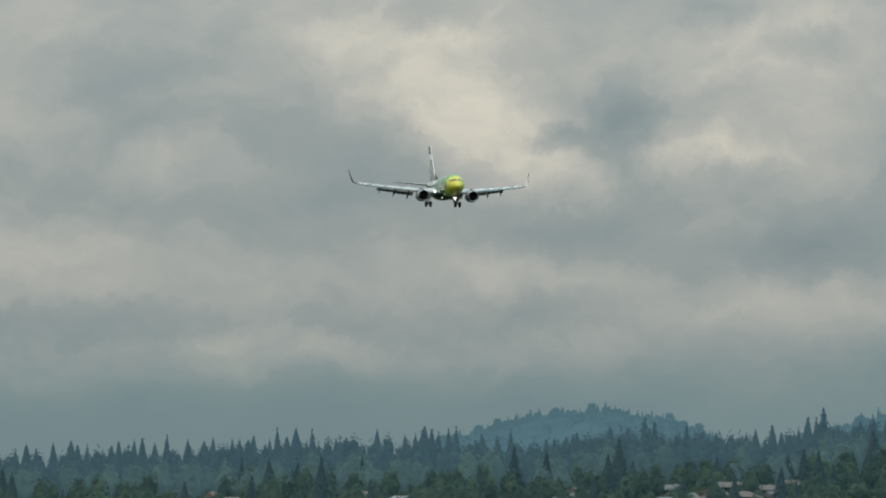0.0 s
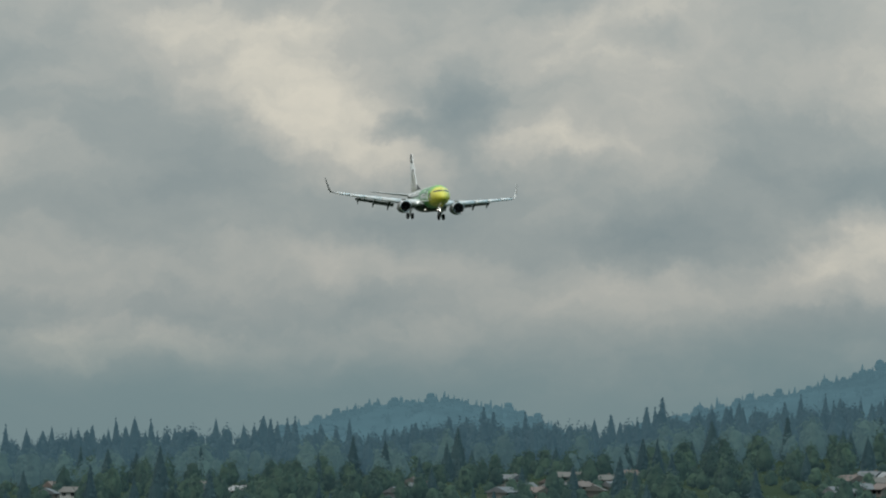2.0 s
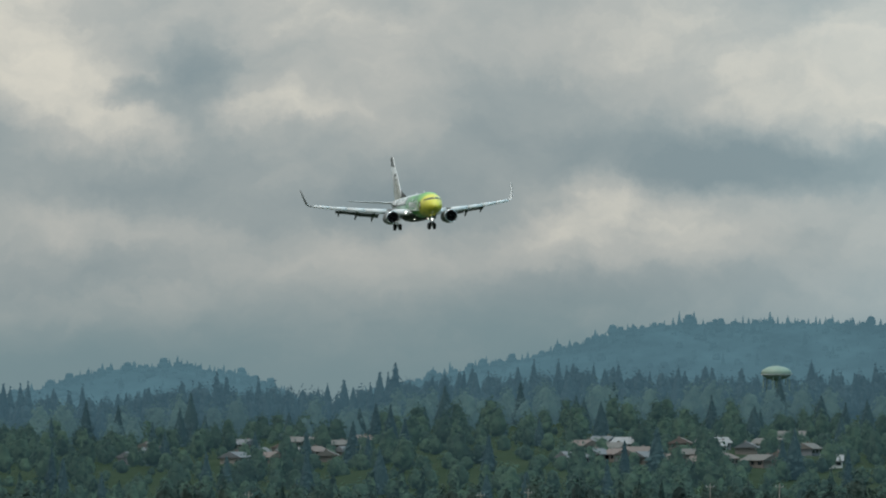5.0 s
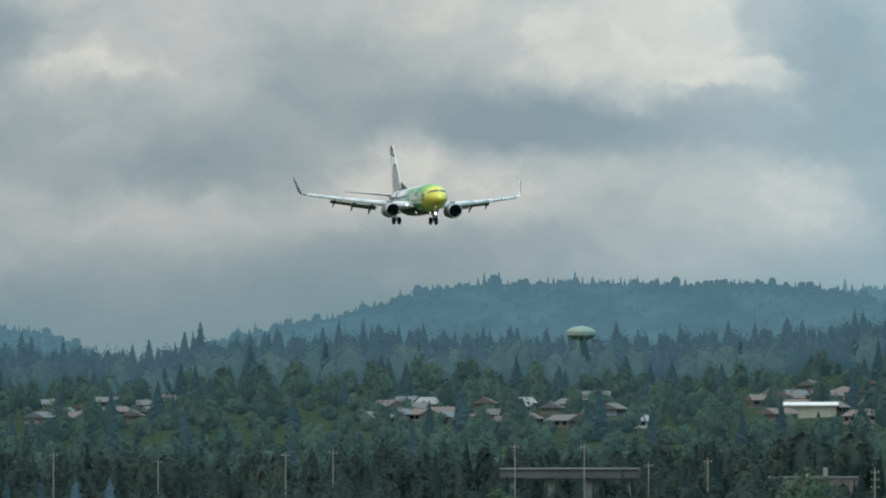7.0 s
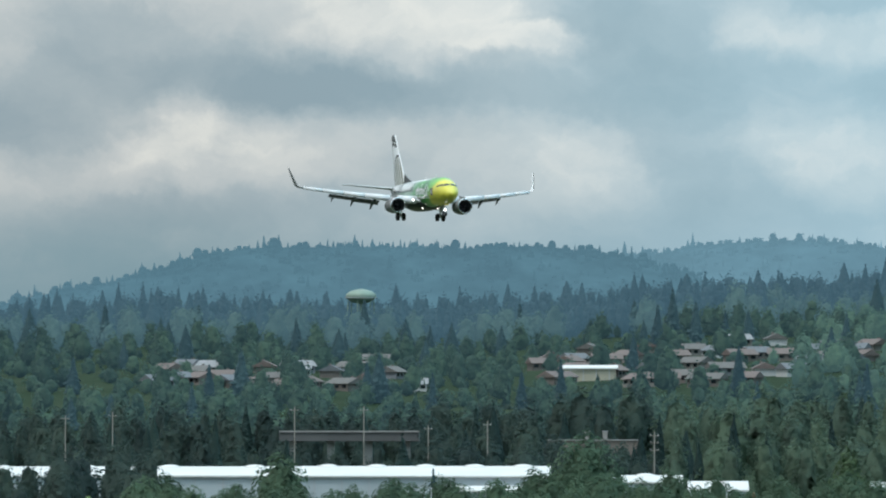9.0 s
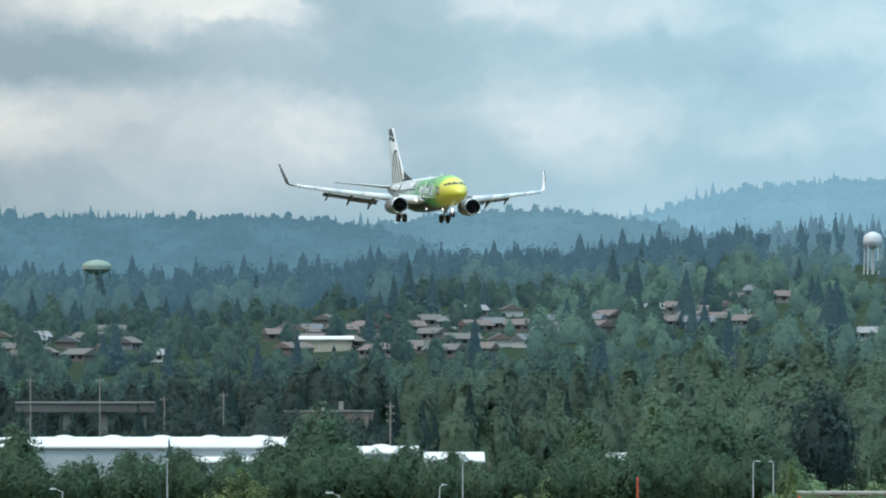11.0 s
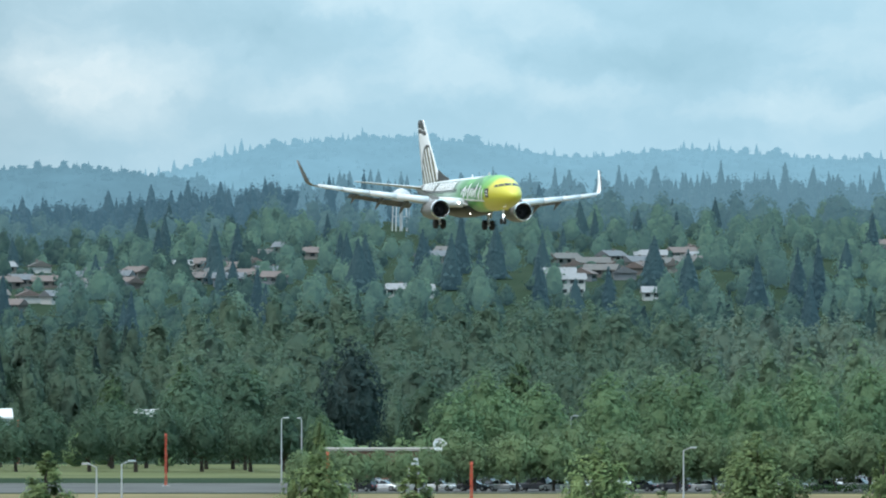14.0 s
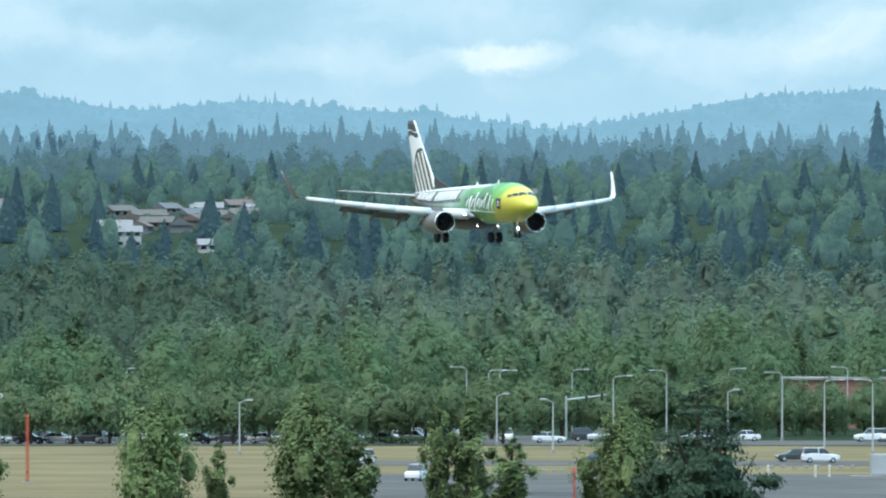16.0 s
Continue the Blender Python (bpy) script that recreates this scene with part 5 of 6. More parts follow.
# ---- sheds, warehouses, viaduct ----
def make_shed(name, x0, x1, y0, deep, base, eave, ridge, wall, roof, label, ribs=0, vents=0):
    shed = thing(name, pose((x0 + x1) / 2, y0, base), label, "warehouse")
    w = (x1 - x0) / 2
    part("wall", box(bmesh.new(), -w, 0, -0.5, w, deep, eave), wall, shed)
    ring = [[Vector((e, -0.6, eave + 0.003)), Vector((e, -0.6, eave + 0.35)), Vector((e, deep * 0.5, ridge)), Vector((e, deep + 0.6, eave + 0.35)), Vector((e, deep + 0.6, eave + 0.003))] for e in (-w - 0.6, w + 0.6)]
    part("roof", loft(bmesh.new(), ring), roof, shed, "white low-pitched metal roof")
    first = None
    for k in range(ribs):
        m = pose(-w + 2 * w * (k + 0.5) / ribs, -0.1, 0)
        if first is None:
            first = part("wall_rib", box(bmesh.new(), -0.12, -0.1, 0, 0.12, 0.098, eave - 0.05), LAMP_GREY, shed)
            first.matrix_basis = m
        else:
            again(first, m, shed)
    first = None
    for k in range(vents):
        m = pose(-w + 2 * w * (k + 0.5) / vents, deep * 0.45, ridge - 0.35)
        if first is None:
            bm = bmesh.new()
            bmesh.ops.create_uvsphere(bm, u_segments=14, v_segments=8, radius=1.0, matrix=Matrix.Diagonal((2.4, 1.5, 0.75, 1)))
            first = part("roof_vent", bm, WHITE_ROOF, shed, "white domed roof vent", smooth=True)
            first.matrix_basis = m
        else:
            again(first, m, shed)
    return shed


TAN_WALL = surface("tan_wall", (0.40, 0.37, 0.28), 0.8, vary=0.1, scale=0.2)
make_shed("warehouse", -152, -64.6, 2050, 40, 0, 7.2, 9.3, WHITE_WALL, WHITE_ROOF, "long white metal warehouse behind the trees", 15, 5)
make_shed("warehouse", -63.2, -13, 2046, 42, 0, 7.2, 9.4, WHITE_WALL, WHITE_ROOF, "long white metal warehouse with domed roof vents", 9, 5)
make_shed("warehouse_annex", -32, -14, 2020, 22, 0, 4.4, 5.6, WHITE_WALL, WHITE_ROOF, "low white warehouse annex", 4)
make_shed("warehouse", 0, 14, 2040, 30, 0, 6.0, 7.6, WHITE_WALL, WHITE_ROOF, "white warehouse end behind trees", 2, 1)
make_shed("warehouse", 16, 27, 2010, 30, 0, 4.6, 6.6, WHITE_WALL, WHITE_ROOF, "white gabled warehouse behind trees", 3)
make_shed("warehouse", 52, 68, 1990, 20, 0, 5.2, 6.6, WHITE_WALL, WHITE_ROOF, "low white warehouse half hidden by trees", 3)
make_shed("shed", -13.6, 1.4, 2880, 14, 26.0, 7.0, 8.2, TAN_WALL, WHITE_ROOF, "tan shed with a white roof above the town", 4)


def make_viaduct():
    v = thing("viaduct", pose(0, 2305, 8), "long dark concrete road viaduct with a pale parapet", "viaduct")
    part("deck", box(bmesh.new(), -76, -5, 5.9, -44, 5, 7.9), surface("dark_concrete", (0.1, 0.098, 0.095), 0.85, place="Position", scale=0.1), v, "dark concrete deck girder")
    part("parapet", box(bmesh.new(), -76, -5.3, 7.904, -44, -5.0, 8.3), CONCRETE, v, "pale concrete parapet")
    pier = None
    for k in range(4):
        m = pose(-73 + 8.7 * k, 0, 0)
        if pier is None:
            pier = part("pier", box(bmesh.new(), -0.8, -3, -3, 0.8, 3, 5.9, 0.1), CONCRETE, v)
            pier.matrix_basis = m
        else:
            again(pier, m, v)


make_viaduct()


def make_road_bank():
    """Where the viaduct comes down to the ground: a low retaining wall with two cabinets on it."""
    bank = thing("road_bank", pose(-4, 2305, 4), "low concrete retaining wall along a raised road", "wall")
    part("wall", box(bmesh.new(), -10.5, -4, -2, 10.5, 4, 10.0), surface("bank_concrete", (0.16, 0.135, 0.115), 0.85, place="Position", scale=0.1), bank)
    part("parapet", box(bmesh.new(), -10.5, -4.3, 10.004, 10.5, -4.0, 10.3), CONCRETE, bank, "pale concrete parapet")
    for x in (-1.5, 2.6):
        cabinet = thing("roadside_cabinet", pose(-4 + x, 2305, 14.0), "pale steel cabinet on the raised road", "cabinet", "roadside cabinets")
        part("body", box(bmesh.new(), -0.55, -0.5, 0.0, 0.55, 0.5, 2.1, 0.05), CONCRETE, cabinet)
        part("hood", box(bmesh.new(), -0.65, -0.6, 2.102, 0.65, 0.6, 2.25, 0.03), LAMP_GREY, cabinet)


make_road_bank()


# ---- water towers ----
GREEN_TANK = surface("green_tank", (0.2, 0.265, 0.205), 0.5, vary=0.1, scale=0.3)
WHITE_TANK = surface("white_tank", (0.55, 0.55, 0.54), 0.45, vary=0.1, scale=0.3)


def make_tower(mil, dist, top, wide, tank_high, paint, rows, label, legs=6):
    x, y = at(mil, dist)
    ground = land(x, y)
    tower = thing("water_tower", pose(x, y, ground), label, "water tower")
    high = top - ground
    r = wide / 2
    rings = [[Vector((r * k * math.cos(a * math.tau / 24), r * k * math.sin(a * math.tau / 24), high - tank_high * (1 - t))) for a in range(24)] for t, k in rows]
    tank = part("tank", loft(bmesh.new(), rings), paint, tower, smooth=True)
    part("balcony", tube(bmesh.new(), [(0, 0, high - tank_high * 0.62), (0, 0, high - tank_high * 0.62 + 0.25)], [r * 1.06, r * 1.06], 24), LAMP_GREY, tank, "walkway ring round the tank")
    low = high - tank_high * 0.8
    for k in range(legs):
        a = k * math.tau / legs + 0.3
        part("leg", tube(bmesh.new(), [(r * 0.98 * math.cos(a), r * 0.98 * math.sin(a), -1), (r * 0.86 * math.cos(a), r * 0.86 * math.sin(a), low)], [0.26, 0.22], 8), paint, tower)
        b = a + math.tau / legs
        part("brace", tube(bmesh.new(), [(r * 0.92 * math.cos(a), r * 0.92 * math.sin(a), low * 0.5), (r * 0.92 * math.cos(b), r * 0.92 * math.sin(b), low * 0.5)], 0.1, 6), paint, tower)
    part("riser", tube(bmesh.new(), [(0, 0, -1), (0, 0, low)], [0.55, 0.5], 12), paint, tower, "central riser pipe")


make_tower(-24.9, 3650, 65.6, 11.2, 5.4, GREEN_TANK, [(0.0, 0.2), (0.12, 0.62), (0.3, 0.9), (0.5, 1.0), (0.68, 0.93), (0.85, 0.68), (0.95, 0.35), (1.0, 0.04)], "squat pale green water tower rising from firs")
make_tower(52.3, 3560, 74.5, 6.8, 6.2, WHITE_TANK, [(0.0, 0.15), (0.08, 0.6), (0.22, 0.97), (0.34, 1.0), (0.6, 1.0), (0.75, 0.9), (0.9, 0.55), (1.0, 0.04)], "white domed water tower on legs above the woods", 5)


# ---- poles and lamps ----
def utility_pole(mil, dist, top, arms=1):
    x, y = at(mil, dist)
    g = land(x, y)
    pole = thing("utility_pole", pose(x, y, g), "weathered timber utility pole with cross-arms", "utility pole", "utility poles")
    h = top - g
    part("post", tube(bmesh.new(), [(0, 0, -0.5), (0, 0, h)], [0.14, 0.1], 8), TIMBER, pole)
    for k in range(arms):
        part("cross_arm", box(bmesh.new(), -0.9, -0.07, h - 0.86 - 1.5 * k, 0.9, 0.07, h - 0.74 - 1.5 * k, 0.02), TIMBER, pole)
        for dx in (-0.75, 0, 0.75):
            part("insulator", tube(bmesh.new(), [(dx, 0, h - 0.7 - 1.5 * k), (dx, 0, h - 0.45 - 1.5 * k)], [0.08, 0.05], 6), LAMP_GREY, pole)


for mil, dist, top in ((-31.5, 2150, 21.7), (-24.6, 2150, 21.7), (-18.2, 2150, 17.7), (-12.3, 2150, 18.6), (-54.3, 2160, 19.9), (-49.6, 2160, 20.5), (-77.4, 2170, 20.0), (-67.0, 2165, 18.5)):
    utility_pole(mil, dist, top)
utility_pole(4.3, 2080, 16.4, 3)


def street_lamp(high, reach, head, label):
    lamp_post = thing("street_lamp", pose(0, 0, 0), label, "street lamp", "street lamps")
    part("pole", tube(bmesh.new(), [(0, 0, -0.3), (0, 0, high * 0.55), (0, 0, high - 0.5)], [0.13, 0.1, 0.075], 10), LAMP_GREY, lamp_post)
    part("base", tube(bmesh.new(), [(0, 0, -0.3), (0, 0, 0.5)], [0.26, 0.22], 10), CONCRETE, lamp_post)
    if head == "davit":
        pts = [(0, 0, high - 0.55), (reach * 0.08, 0, high - 0.22), (reach * 0.3, 0, high - 0.06), (reach, 0, high)]
        part("arm", tube(bmesh.new(), pts, [0.075, 0.065, 0.055, 0.05], 8), LAMP_GREY, lamp_post)
        bm = box(bmesh.new(), reach - 0.1, -0.16, high - 0.09, reach + 0.6, 0.16, high + 0.07, 0.05)
    else:
        part("arm", tube(bmesh.new(), [(0, 0, high - 0.55), (reach, 0, high - 0.15)], 0.05, 8), LAMP_GREY, lamp_post)
        bm = box(bmesh.new(), reach - 0.1, -0.2, high - 0.28, reach + 0.75, 0.2, high - 0.06, 0.06)
    part("lamp_head", bm, GALVANISED, lamp_post, "flat grey lamp head")
    return lamp_post


CURL = street_lamp(9.4, 0.45, "davit", "tall grey street lamp with a short curled head")
DAVIT = street_lamp(9.4, 1.9, "davit", "tall grey street lamp with a curved arm")
SHORT = street_lamp(7.0, 0.9, "box", "short grey street lamp with a box head")
for proto, rows in ((DAVIT, ((105.2, 1410, 0), (106.3, 1403, 0), (113.5, 1418, 0), (117.6, 1309, 0), (122.9, 1404, 180), (134.4, 1370, 180), (138.6, 1248, 0), (140.9, 1470, 180),
                               (143.4, 1250, 150), (146.0, 1400, 150), (103.0, 1470, 180), (129.1, 1440, 0), (-17.9, 1440, 90))),
                    (CURL, ((40.4, 1406, 0), (42.4, 1400, 120), (11.5, 1400, 60), (69.2, 1440, 0))),
                    (SHORT, ((80.4, 1252, 0), (111.6, 1262, 180), (129.0, 1390, 0), (-0.8, 1230, 180), (-28.3, 1277, 180), (22.0, 1085, 160), (24.5, 1110, 20), (106.0, 1330, 0), (53.1, 1085, 60), (54.0, 1127, 100), (9.2, 1330, 60)))):
    for mil, dist, turn in rows:
        plant(proto, mil, dist, 1.0, turn)
for k, proto in enumerate((DAVIT, SHORT, CURL)):
    proto.matrix_basis = pose(*at(150.0 + 1.5 * k, 1350), 0)


def make_signal():
    s = thing("traffic_signal", pose(*at(112.9, 1390), 0), "grey steel traffic signal mast with a long arm", "traffic signal")
    part("mast", tube(bmesh.new(), [(0, 0, -0.3), (0, 0, 6.0)], [0.2, 0.15], 10), GALVANISED, s)
    part("arm", tube(bmesh.new(), [(0, 0, 5.4), (5.6, 0, 6.1)], [0.13, 0.07], 8), GALVANISED, s)
    for x in (2.8, 5.0):
        part("signal_head", box(bmesh.new(), x - 0.18, -0.15, 4.7 + x * 0.12, x + 0.18, 0.15, 5.7 + x * 0.12, 0.03), AIR_DARK, s, "black signal head")


make_signal()


def marker_mast(mil, dist, high, r=1.0):
    """An orange lattice mast of three legs with zig-zag bracing and a lamp on top."""
    m = thing("marker_mast", pose(*at(mil, dist), 0), "orange lattice marker mast on a concrete foot", "mast", "orange marker masts")
    feet = [(0.17 * r * math.cos(a), 0.17 * r * math.sin(a)) for a in (0.5, 0.5 + math.tau / 3, 0.5 + 2 * math.tau / 3)]
    for fx, fy in feet:
        part("leg", tube(bmesh.new(), [(fx, fy, 0), (fx * 0.8, fy * 0.8, high)], 0.045 * r, 6), ORANGE, m)
    n = 9
    for k in range(n):
        i, j = k % 3, (k + 1) % 3
        z0, z1 = high * k / n, high * (k + 1) / n
        for a, b in ((i, j), (j, (j + 1) % 3)):
            part("brace", tube(bmesh.new(), [(*feet[a], z0), (feet[b][0] * 0.85, feet[b][1] * 0.85, z1)], 0.03 * r, 5), ORANGE, m)
    part("foot", box(bmesh.new(), -0.5, -0.5, -0.3, 0.5, 0.5, 0.15, 0.05), CONCRETE, m)
    part("lamp_cap", tube(bmesh.new(), [(0, 0, high), (0, 0, high + 0.3)], [0.2, 0.14], 8), ORANGE, m)


for mil, dist in ((14.2, 1639), (28.9, 1392), (45.0, 1167), (59.3, 1065), (113.7, 736)):
    marker_mast(mil, dist, 7.0, 1.0 if dist > 1000 else 0.55)


# ---- buildings by the car park ----
def make_low_building(mil0, mil1, dist, high, label, windows, edge):
    x0, y0 = at(mil0, dist)
    x1, y1 = at(mil1, dist)
    w = math.hypot(x1 - x0, y1 - y0) / 2
    b = thing("office_building", pose((x0 + x1) / 2, (y0 + y1) / 2, 0, 0, 0, math.degrees(math.atan2(y1 - y0, x1 - x0))), label, "building")
    part("wall", box(bmesh.new(), -w, 0, -0.3, w, 14, high - 0.4), BRICK, b, "red brick wall")
    part("roof_edge", box(bmesh.new(), -w - 0.4, -0.4, high - 0.397, w + 0.4, 14.4, high, 0.05), edge, b, "flat roof edge")
    first = None
    for k in range(windows):
        m = pose(-w + 2 * w * (k + 0.5) / windows, -0.03, high * 0.35)
        if first is None:
            first = part("window", box(bmesh.new(), -0.8, -0.05, 0, 0.8, 0.05, 1.4), GLASS_DARK, b)
            first.matrix_basis = m
        else:
            again(first, m, b)


make_low_building(45.0, 55.4, 1462, 4.5, "low red brick building with a tan roof edge", 5, TIMBER)
make_low_building(134.5, 152, 1500, 7.6, "flat-roofed red brick building with a white roof edge", 8, CONCRETE)


def make_dish():
    d = thing("satellite_dish", pose(*at(56.1, 1440), 0), "large white satellite dish on a post", "satellite dish")
    part("post", tube(bmesh.new(), [(0, 0, -0.3), (0, 0, 4.6)], [0.3, 0.22], 10), LAMP_GREY, d)
    rings = [[Vector((r * math.cos(a * math.tau / 24), r * math.sin(a * math.tau / 24), z)) for a in range(24)] for r, z in ((0.05, 0.0), (0.5, 0.08), (0.9, 0.27), (1.2, 0.5), (1.24, 0.5), (0.9, 0.2), (0.5, 0.0), (0.05, -0.08))]
    dish = part("reflector", loft(bmesh.new(), rings), WHITE_ROOF, d, "white dish", smooth=True)
    dish.matrix_basis = pose(0, -0.2, 4.85, 62, 0, 25)
    part("feed", tube(bmesh.new(), [(0.9, 0, 0.3), (0, 0, 1.1), (-0.9, 0, 0.3)], 0.04, 6), AIR_DARK, dish, "dark feed arm")


make_dish()


# ---- vehicles ----
CAR_PAINT = {k: surface("car_%s" % k, c, 0.25, vary=0.04, bump=0) for k, c in (("white", (0.78, 0.79, 0.79)), ("silver", (0.46, 0.48, 0.5)), ("dark", (0.05, 0.055, 0.065)), ("red", (0.30, 0.04, 0.04)), ("blue", (0.07, 0.13, 0.24)))}
TAIL_RED = surface("tail_lamp_red", (0.4, 0.02, 0.02), 0.3, bump=0)
HEAD_LAMP = surface("head_lamp", (0.8, 0.82, 0.84), 0.1, bump=0)


def make_car(colour, kind):
    """Forward is +y."""
    car = thing(kind, pose(0, 0, 0), "%s %s parked on asphalt" % (colour, "sedan car" if kind == "car" else "sport utility vehicle"), "car", "cars by the roads")
    tall = 0 if kind == "car" else 0.32
    rows = [(-2.25, 0.72, 0.45, 0.78), (-2.1, 0.84, 0.3, 0.95 + tall * 0.6), (-1.2, 0.88, 0.24, 0.98 + tall * 0.6), (0.9, 0.88, 0.24, 0.95 + tall * 0.5), (1.9, 0.84, 0.28, 0.82 + tall * 0.5), (2.25, 0.7, 0.4, 0.66 + tall * 0.4)]
    rings = [[Vector((x, y, z)) for x, z in ((-w, lo + 0.12), (-w * 0.92, lo), (w * 0.92, lo), (w, lo + 0.12), (w, hi - 0.12), (w * 0.9, hi), (-w * 0.9, hi), (-w, hi - 0.12))] for y, w, lo, hi in rows]
    body = part("body", loft(bmesh.new(), rings), CAR_PAINT[colour], car)
    back = -1.75 if kind == "car" else -2.1
    base, top = 0.93 + tall * 0.5, 1.42 + tall
    rings = [[Vector((-w, a, z)), Vector((w, a, z)), Vector((w, b, z)), Vector((-w, b, z))] for z, w, a, b in ((base, 0.82, back, 1.05), ((base + top) / 2, 0.76, back + (0.3 if kind == "car" else 0.08), 0.7), (top, 0.66, back + (0.65 if kind == "car" else 0.2), 0.3))]
    part("cabin_glass", loft(bmesh.new(), rings), GLASS_DARK, body, "dark car windows")
    bm = box(bmesh.new(), -0.67, back + (0.6 if kind == "car" else 0.15), top + 0.002, 0.67, 0.34, top + 0.06, 0.025)
    part("car_roof", bm, CAR_PAINT[colour], body)
    for x in (-0.72, 0.72):
        part("pillar", tube(bmesh.new(), [(x * 1.1, -0.3, base), (x * 0.94, -0.3, top)], 0.05, 6), CAR_PAINT[colour], body)
    for x in (-0.78, 0.78):
        for y in (-1.35, 1.4):
            w = part("wheel", tyre_mesh(0.33, 0.22), RUBBER, car, smooth=True)
            w.matrix_basis = pose(x, y, 0.33)
            part("rim", tube(bmesh.new(), [(-0.118, 0, 0), (0.118, 0, 0)], 0.19, 10), GALVANISED, w)
        part("headlight", box(bmesh.new(), x * 0.72 - 0.17, 2.1, 0.6 + tall * 0.4, x * 0.72 + 0.17, 2.24, 0.74 + tall * 0.4, 0.03), HEAD_LAMP, body)
        part("tail_light", box(bmesh.new(), x * 0.78 - 0.14, -2.26, 0.62, x * 0.78 + 0.14, -2.14, 0.8, 0.03), TAIL_RED, body)
    return car


def park(proto, mil, dist, turn, z=0.03):
    x, y = at(mil, dist)
    return copy_thing(proto, pose(x, y, z, 0, 0, turn))


def make_cars():
    """Parked cars; returns those that drive: two on the near road, three on the side road."""
    rng = random.Random(31)
    fleet = [make_car(c, k) for c, k in (("white", "car"), ("silver", "car"), ("dark", "car"), ("white", "suv"), ("silver", "suv"), ("dark", "suv"), ("red", "car"), ("blue", "car"))]
    odds = [6, 5, 2, 3, 2, 1, 0, 0]
    mil = 45.6
    while mil < 98:
        park(rng.choices(fleet, odds)[0], mil, 1346 + rng.uniform(-1, 1), rng.choice((62, 242, 70, 250)) + rng.uniform(-4, 4))
        if rng.random() < 0.6:
            park(rng.choices(fleet, odds)[0], mil + 1.1, 1366 + rng.uniform(-1, 1), rng.choice((62, 242)))
        mil += rng.choice((2.3, 2.6, 3.0, 3.4))
    for which, m, d, turn, z in ((3, 107.0, 1362, 172, 0.05), (4, 116.5, 1362, 130, 0.05), (2, 135.6, 1200, 94, 0.05),
                                  (3, 98.0, 1075, 160, 0.03), (3, 143.2, 1362, 90, 0.05), (0, 145.8, 1362, 92, 0.05), (1, 126.0, 1362, 92, 0.05), (0, 130.6, 1365, 88, 0.05)):
        park(fleet[which], m, d, turn, z)
    for i, f in enumerate(fleet):
        x, y = at(100.6 + i * 0.01, 1388 + 5.0 * i)
        f.matrix_basis = pose(x, y, 0.0, 0, 0, 64)
    moving = [park(fleet[which], m, d, turn, 0.055) for which, m, d, turn in ((0, 108.2, 1350, -90), (5, 113.9, 1366, -90), (7, 88.0, 1190, -90), (3, 125.0, 1178, 90), (3, 118.0, 1190, -90))]
    for car, label in zip(moving, ("white sedan car driving along the road", "dark sport utility vehicle rolling along the road", "blue sedan car driving along the side road", "white sport utility vehicle driving along the side road", "white sport utility vehicle driving along the side road")):
        tagged(car, label, "car", "cars by the roads")
    return moving


MOVING_CARS = make_cars()


# ---- roadside pieces ----
def make_bollards():
    YELLOW = surface("yellow_post", (0.6, 0.57, 0.44), 0.6)
    proto = None
    for k in range(9):
        m = pose(*at(132.2 + k * 1.15, 1150 + (k % 3) * 3), 0.02)
        if proto is None:
            proto = thing("kerb_block", m, "small white concrete kerb block", "kerb block", "kerb blocks")
            part("block", box(bmesh.new(), -0.28, -0.25, -0.1, 0.28, 0.25, 0.36, 0.06), CONCRETE, proto)
        else:
            copy_thing(proto, m)
    stone = None
    for k in range(11):
        m = pose(*at(106.0 + k * 0.95, 1124), 0.02)
        if stone is None:
            stone = thing("edge_stone", m, "pale stone on the verge by the road", "stone", "verge stones")
            part("block", box(bmesh.new(), -0.3, -0.25, -0.1, 0.3, 0.25, 0.42, 0.07), CONCRETE, stone)
        else:
            copy_thing(stone, m)
    post = None
    for mil in (133.0, 137.7, 139.1, 98.4):
        m = pose(*at(mil, 1100), 0.03)
        if post is None:
            post = thing("bollard", m, "pale yellow steel bollard", "bollard", "bollards")
            part("tube", tube(bmesh.new(), [(0, 0, -0.2), (0, 0, 1.25), (0, 0, 1.32)], [0.14, 0.14, 0.08], 10), YELLOW, post)
        else:
            copy_thing(post, m)
    box_ = thing("utility_cabinet", pose(*at(143.4, 1095), 0.03), "grey steel utility cabinet on a slab", "cabinet")
    part("slab", box(bmesh.new(), -2.4, -1.2, -0.2, 2.4, 1.2, 0.25, 0.04), CONCRETE, box_)
    part("body", box(bmesh.new(), -0.2, -0.7, 0.252, 2.0, 0.7, 2.6, 0.05), GALVANISED, box_)
    part("door", box(bmesh.new(), 0.0, -0.74, 0.4, 1.8, -0.702, 2.4, 0.01), LAMP_GREY, box_)
    sign = thing("road_sign", pose(*at(106.2, 1392), 0), "white road sign on a post", "road sign")
    part("post", tube(bmesh.new(), [(0, 0, -0.2), (0, 0, 2.4)], 0.06, 8), LAMP_GREY, sign)
    part("plate", box(bmesh.new(), -0.5, -0.08, 1.9, 0.5, -0.062, 2.9, 0.005), WHITE_ROOF, sign)


make_bollards()


